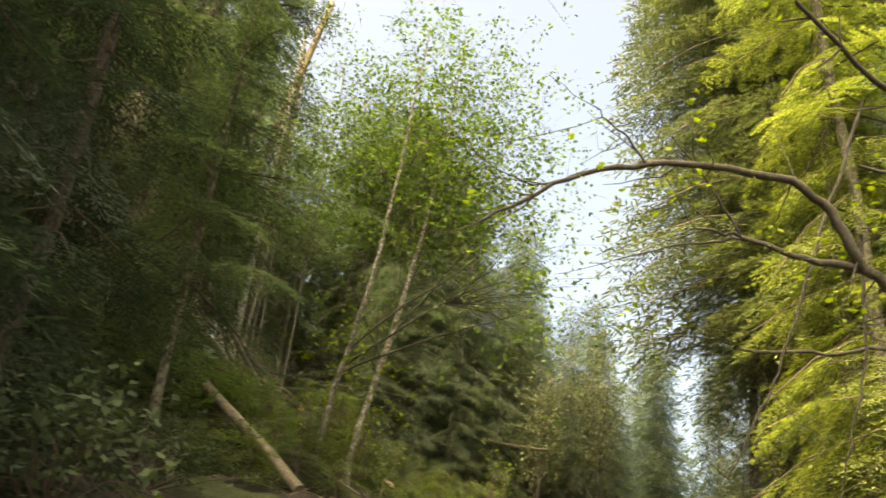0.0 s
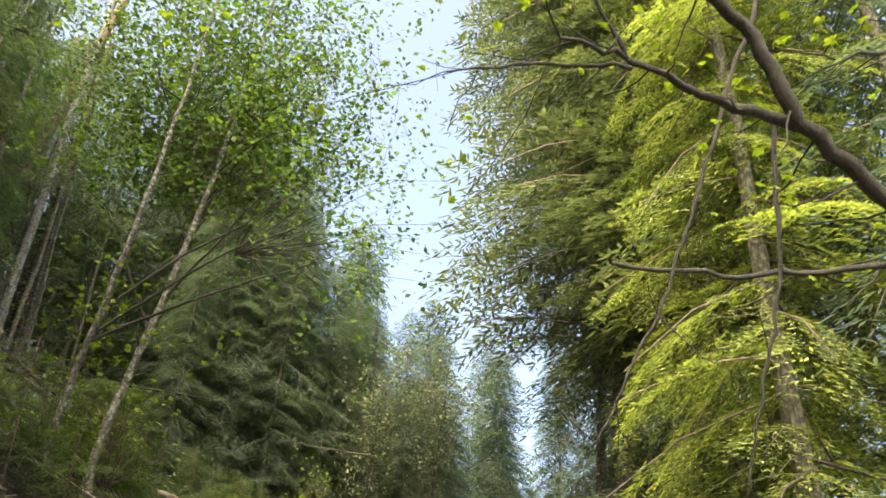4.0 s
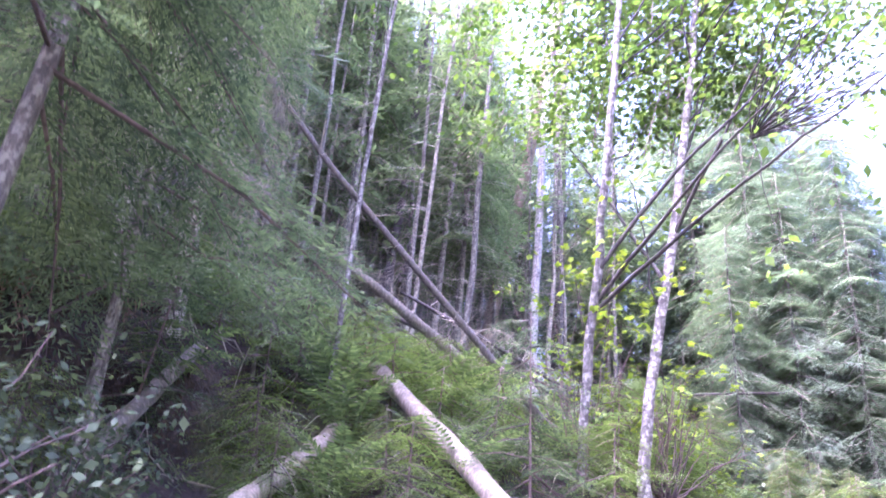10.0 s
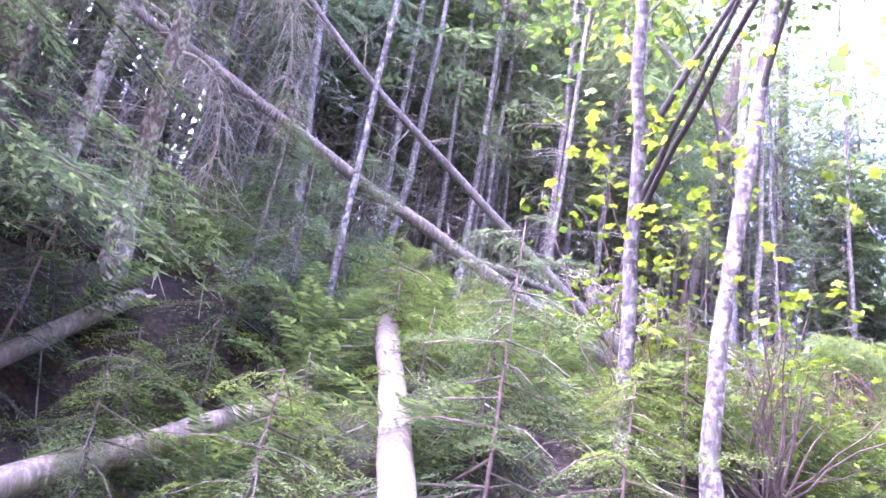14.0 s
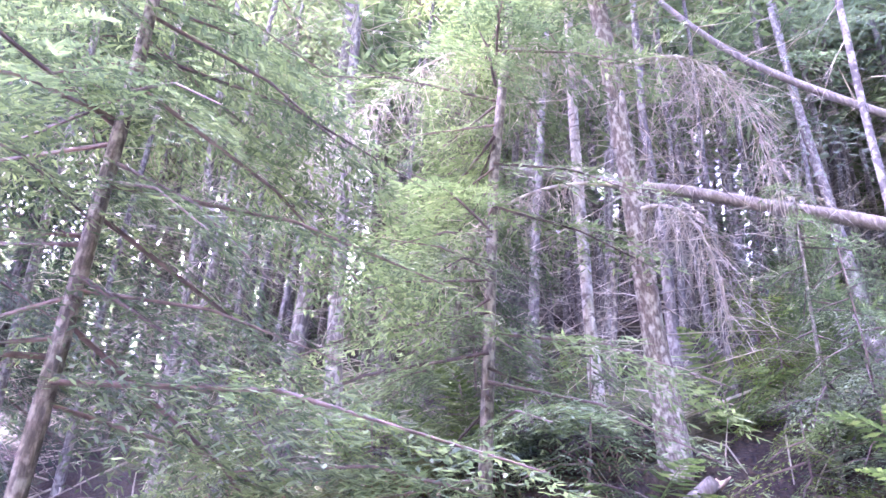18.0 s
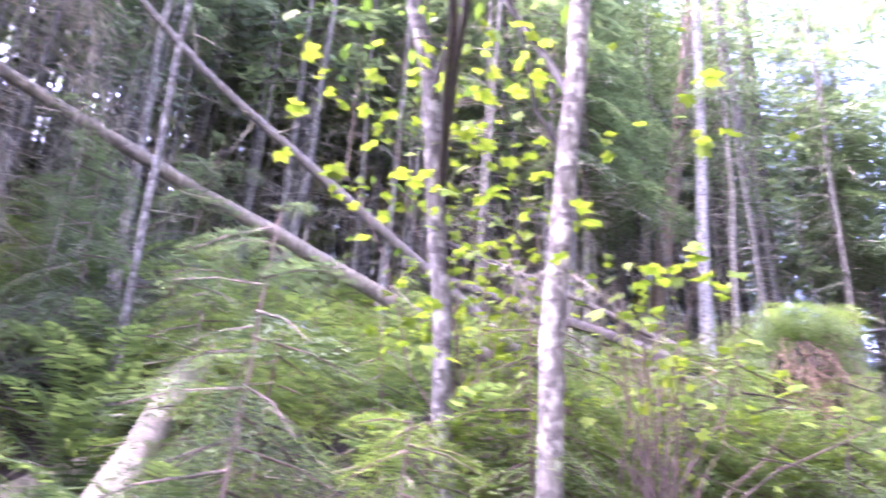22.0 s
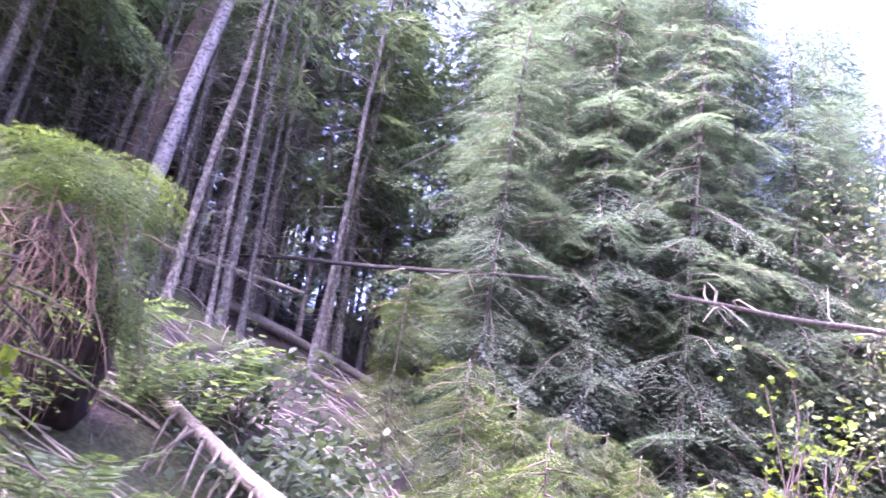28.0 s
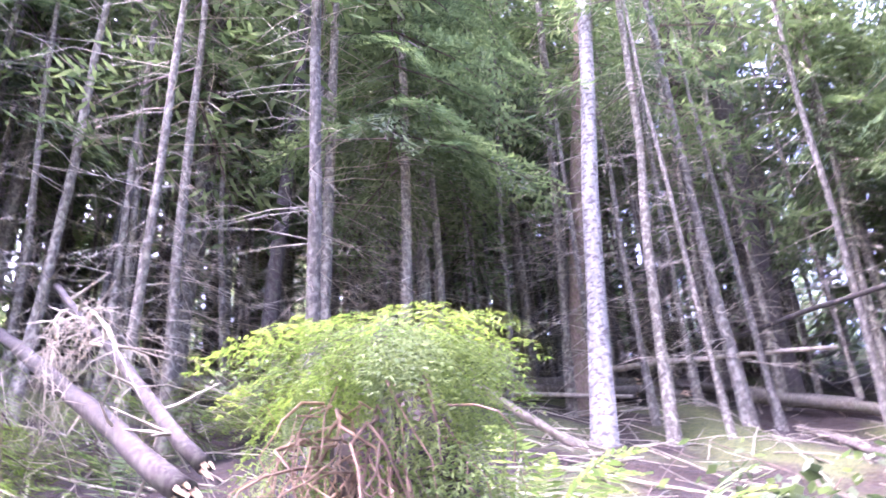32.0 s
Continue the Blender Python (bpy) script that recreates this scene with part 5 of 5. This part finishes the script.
def bank_lip():
    """The turf and roots that hang over the hollow of the cut bank."""
    ob = thing("bank_overhang", (-4.2, 13.0, gz(-5.0, 13.0)), "overhanging lip of dark turf above a hollow in the bank", "bank")
    s, r, g = Soup(), Soup(), Soup()
    o = np.array([-4.2, 13.0, gz(-5.0, 13.0)])
    k, m, LIP = 70, 16, -4.85
    y = np.linspace(10.4, 14.9, k)
    ang = np.linspace(0, 2 * np.pi, m, endpoint=False)
    wob = rng.normal(0, 0.035, (k, m)) + 0.05 * np.sin(5.3 * y[:, None] + 3 * ang) + 0.05 * np.sin(11.7 * y[:, None] + 5 * ang)
    reach = 0.4 + 0.14 * np.sin(2.7 * y) + 0.08 * np.sin(9.1 * y) + rng.normal(0, 0.03, k)
    reach *= np.clip(np.minimum(y - 10.2, 15.1 - y), 0.2, 1)
    base = np.array([gz(-5.2 + 0.1 * (v - 13), v) for v in y])
    v = np.stack([LIP + reach[:, None] * (np.cos(ang) + 0.2) + wob, y[:, None] + wob * 2, base[:, None] - 0.12 + (0.16 + wob) * np.sin(ang) - 0.1 * (np.cos(ang) + 1)], -1) - o
    i, j = np.meshgrid(np.arange(k - 1), np.arange(m), indexing="ij")
    a, c = i * m + j, i * m + (j + 1) % m
    s.add(v.reshape(-1, 3), np.stack([a, c, c + m, a + m], -1).reshape(-1, 4))
    part("turf", s.mesh("turf", M_FLOOR, True), ob, "dark mossy turf")
    for _ in range(260):
        q = rng.integers(1, k - 1)
        p0 = np.array([LIP + reach[q] * rng.uniform(0.5, 1.15), y[q] + rng.uniform(-0.1, 0.1), base[q] - rng.uniform(0.1, 0.3)]) - o
        p = p0 + np.cumsum(np.vstack([[0, 0, 0], rng.normal(0, 0.05, (5, 3)) + [0.02, 0, -rng.uniform(0.05, 0.2)]]), 0)
        r.tube(p, np.linspace(0.009, 0.002, 6) * rng.uniform(0.5, 1.5), 4, cap=False)
    tagged(part("root_hair", r.mesh("root_hair", M_ROOT), ob, "thin brown hanging roots"), kind="stuff")
    for _ in range(80):
        q = rng.integers(1, k - 1)
        w, sc = bough(FINE, rng.uniform(0.3, 0.6))
        g.quads(turned(w, rng.uniform(-0.9, 0.9), radians(rng.uniform(5, 60)), 0, sc, np.array([LIP + reach[q] * rng.uniform(0.2, 1.0), y[q], base[q] + 0.06]) - o))
    part("green_fringe", g.mesh("green_fringe", M_NEEDLE), ob, "green sprays growing on the lip")


bank_lip()

# the climb of the track
for ob in list(scene.objects):
    if ob.parent is None and ob is not cam and ob is not sun:
        ob.matrix_basis = Matrix.Rotation(CLIMB, 4, "X") @ ob.matrix_basis
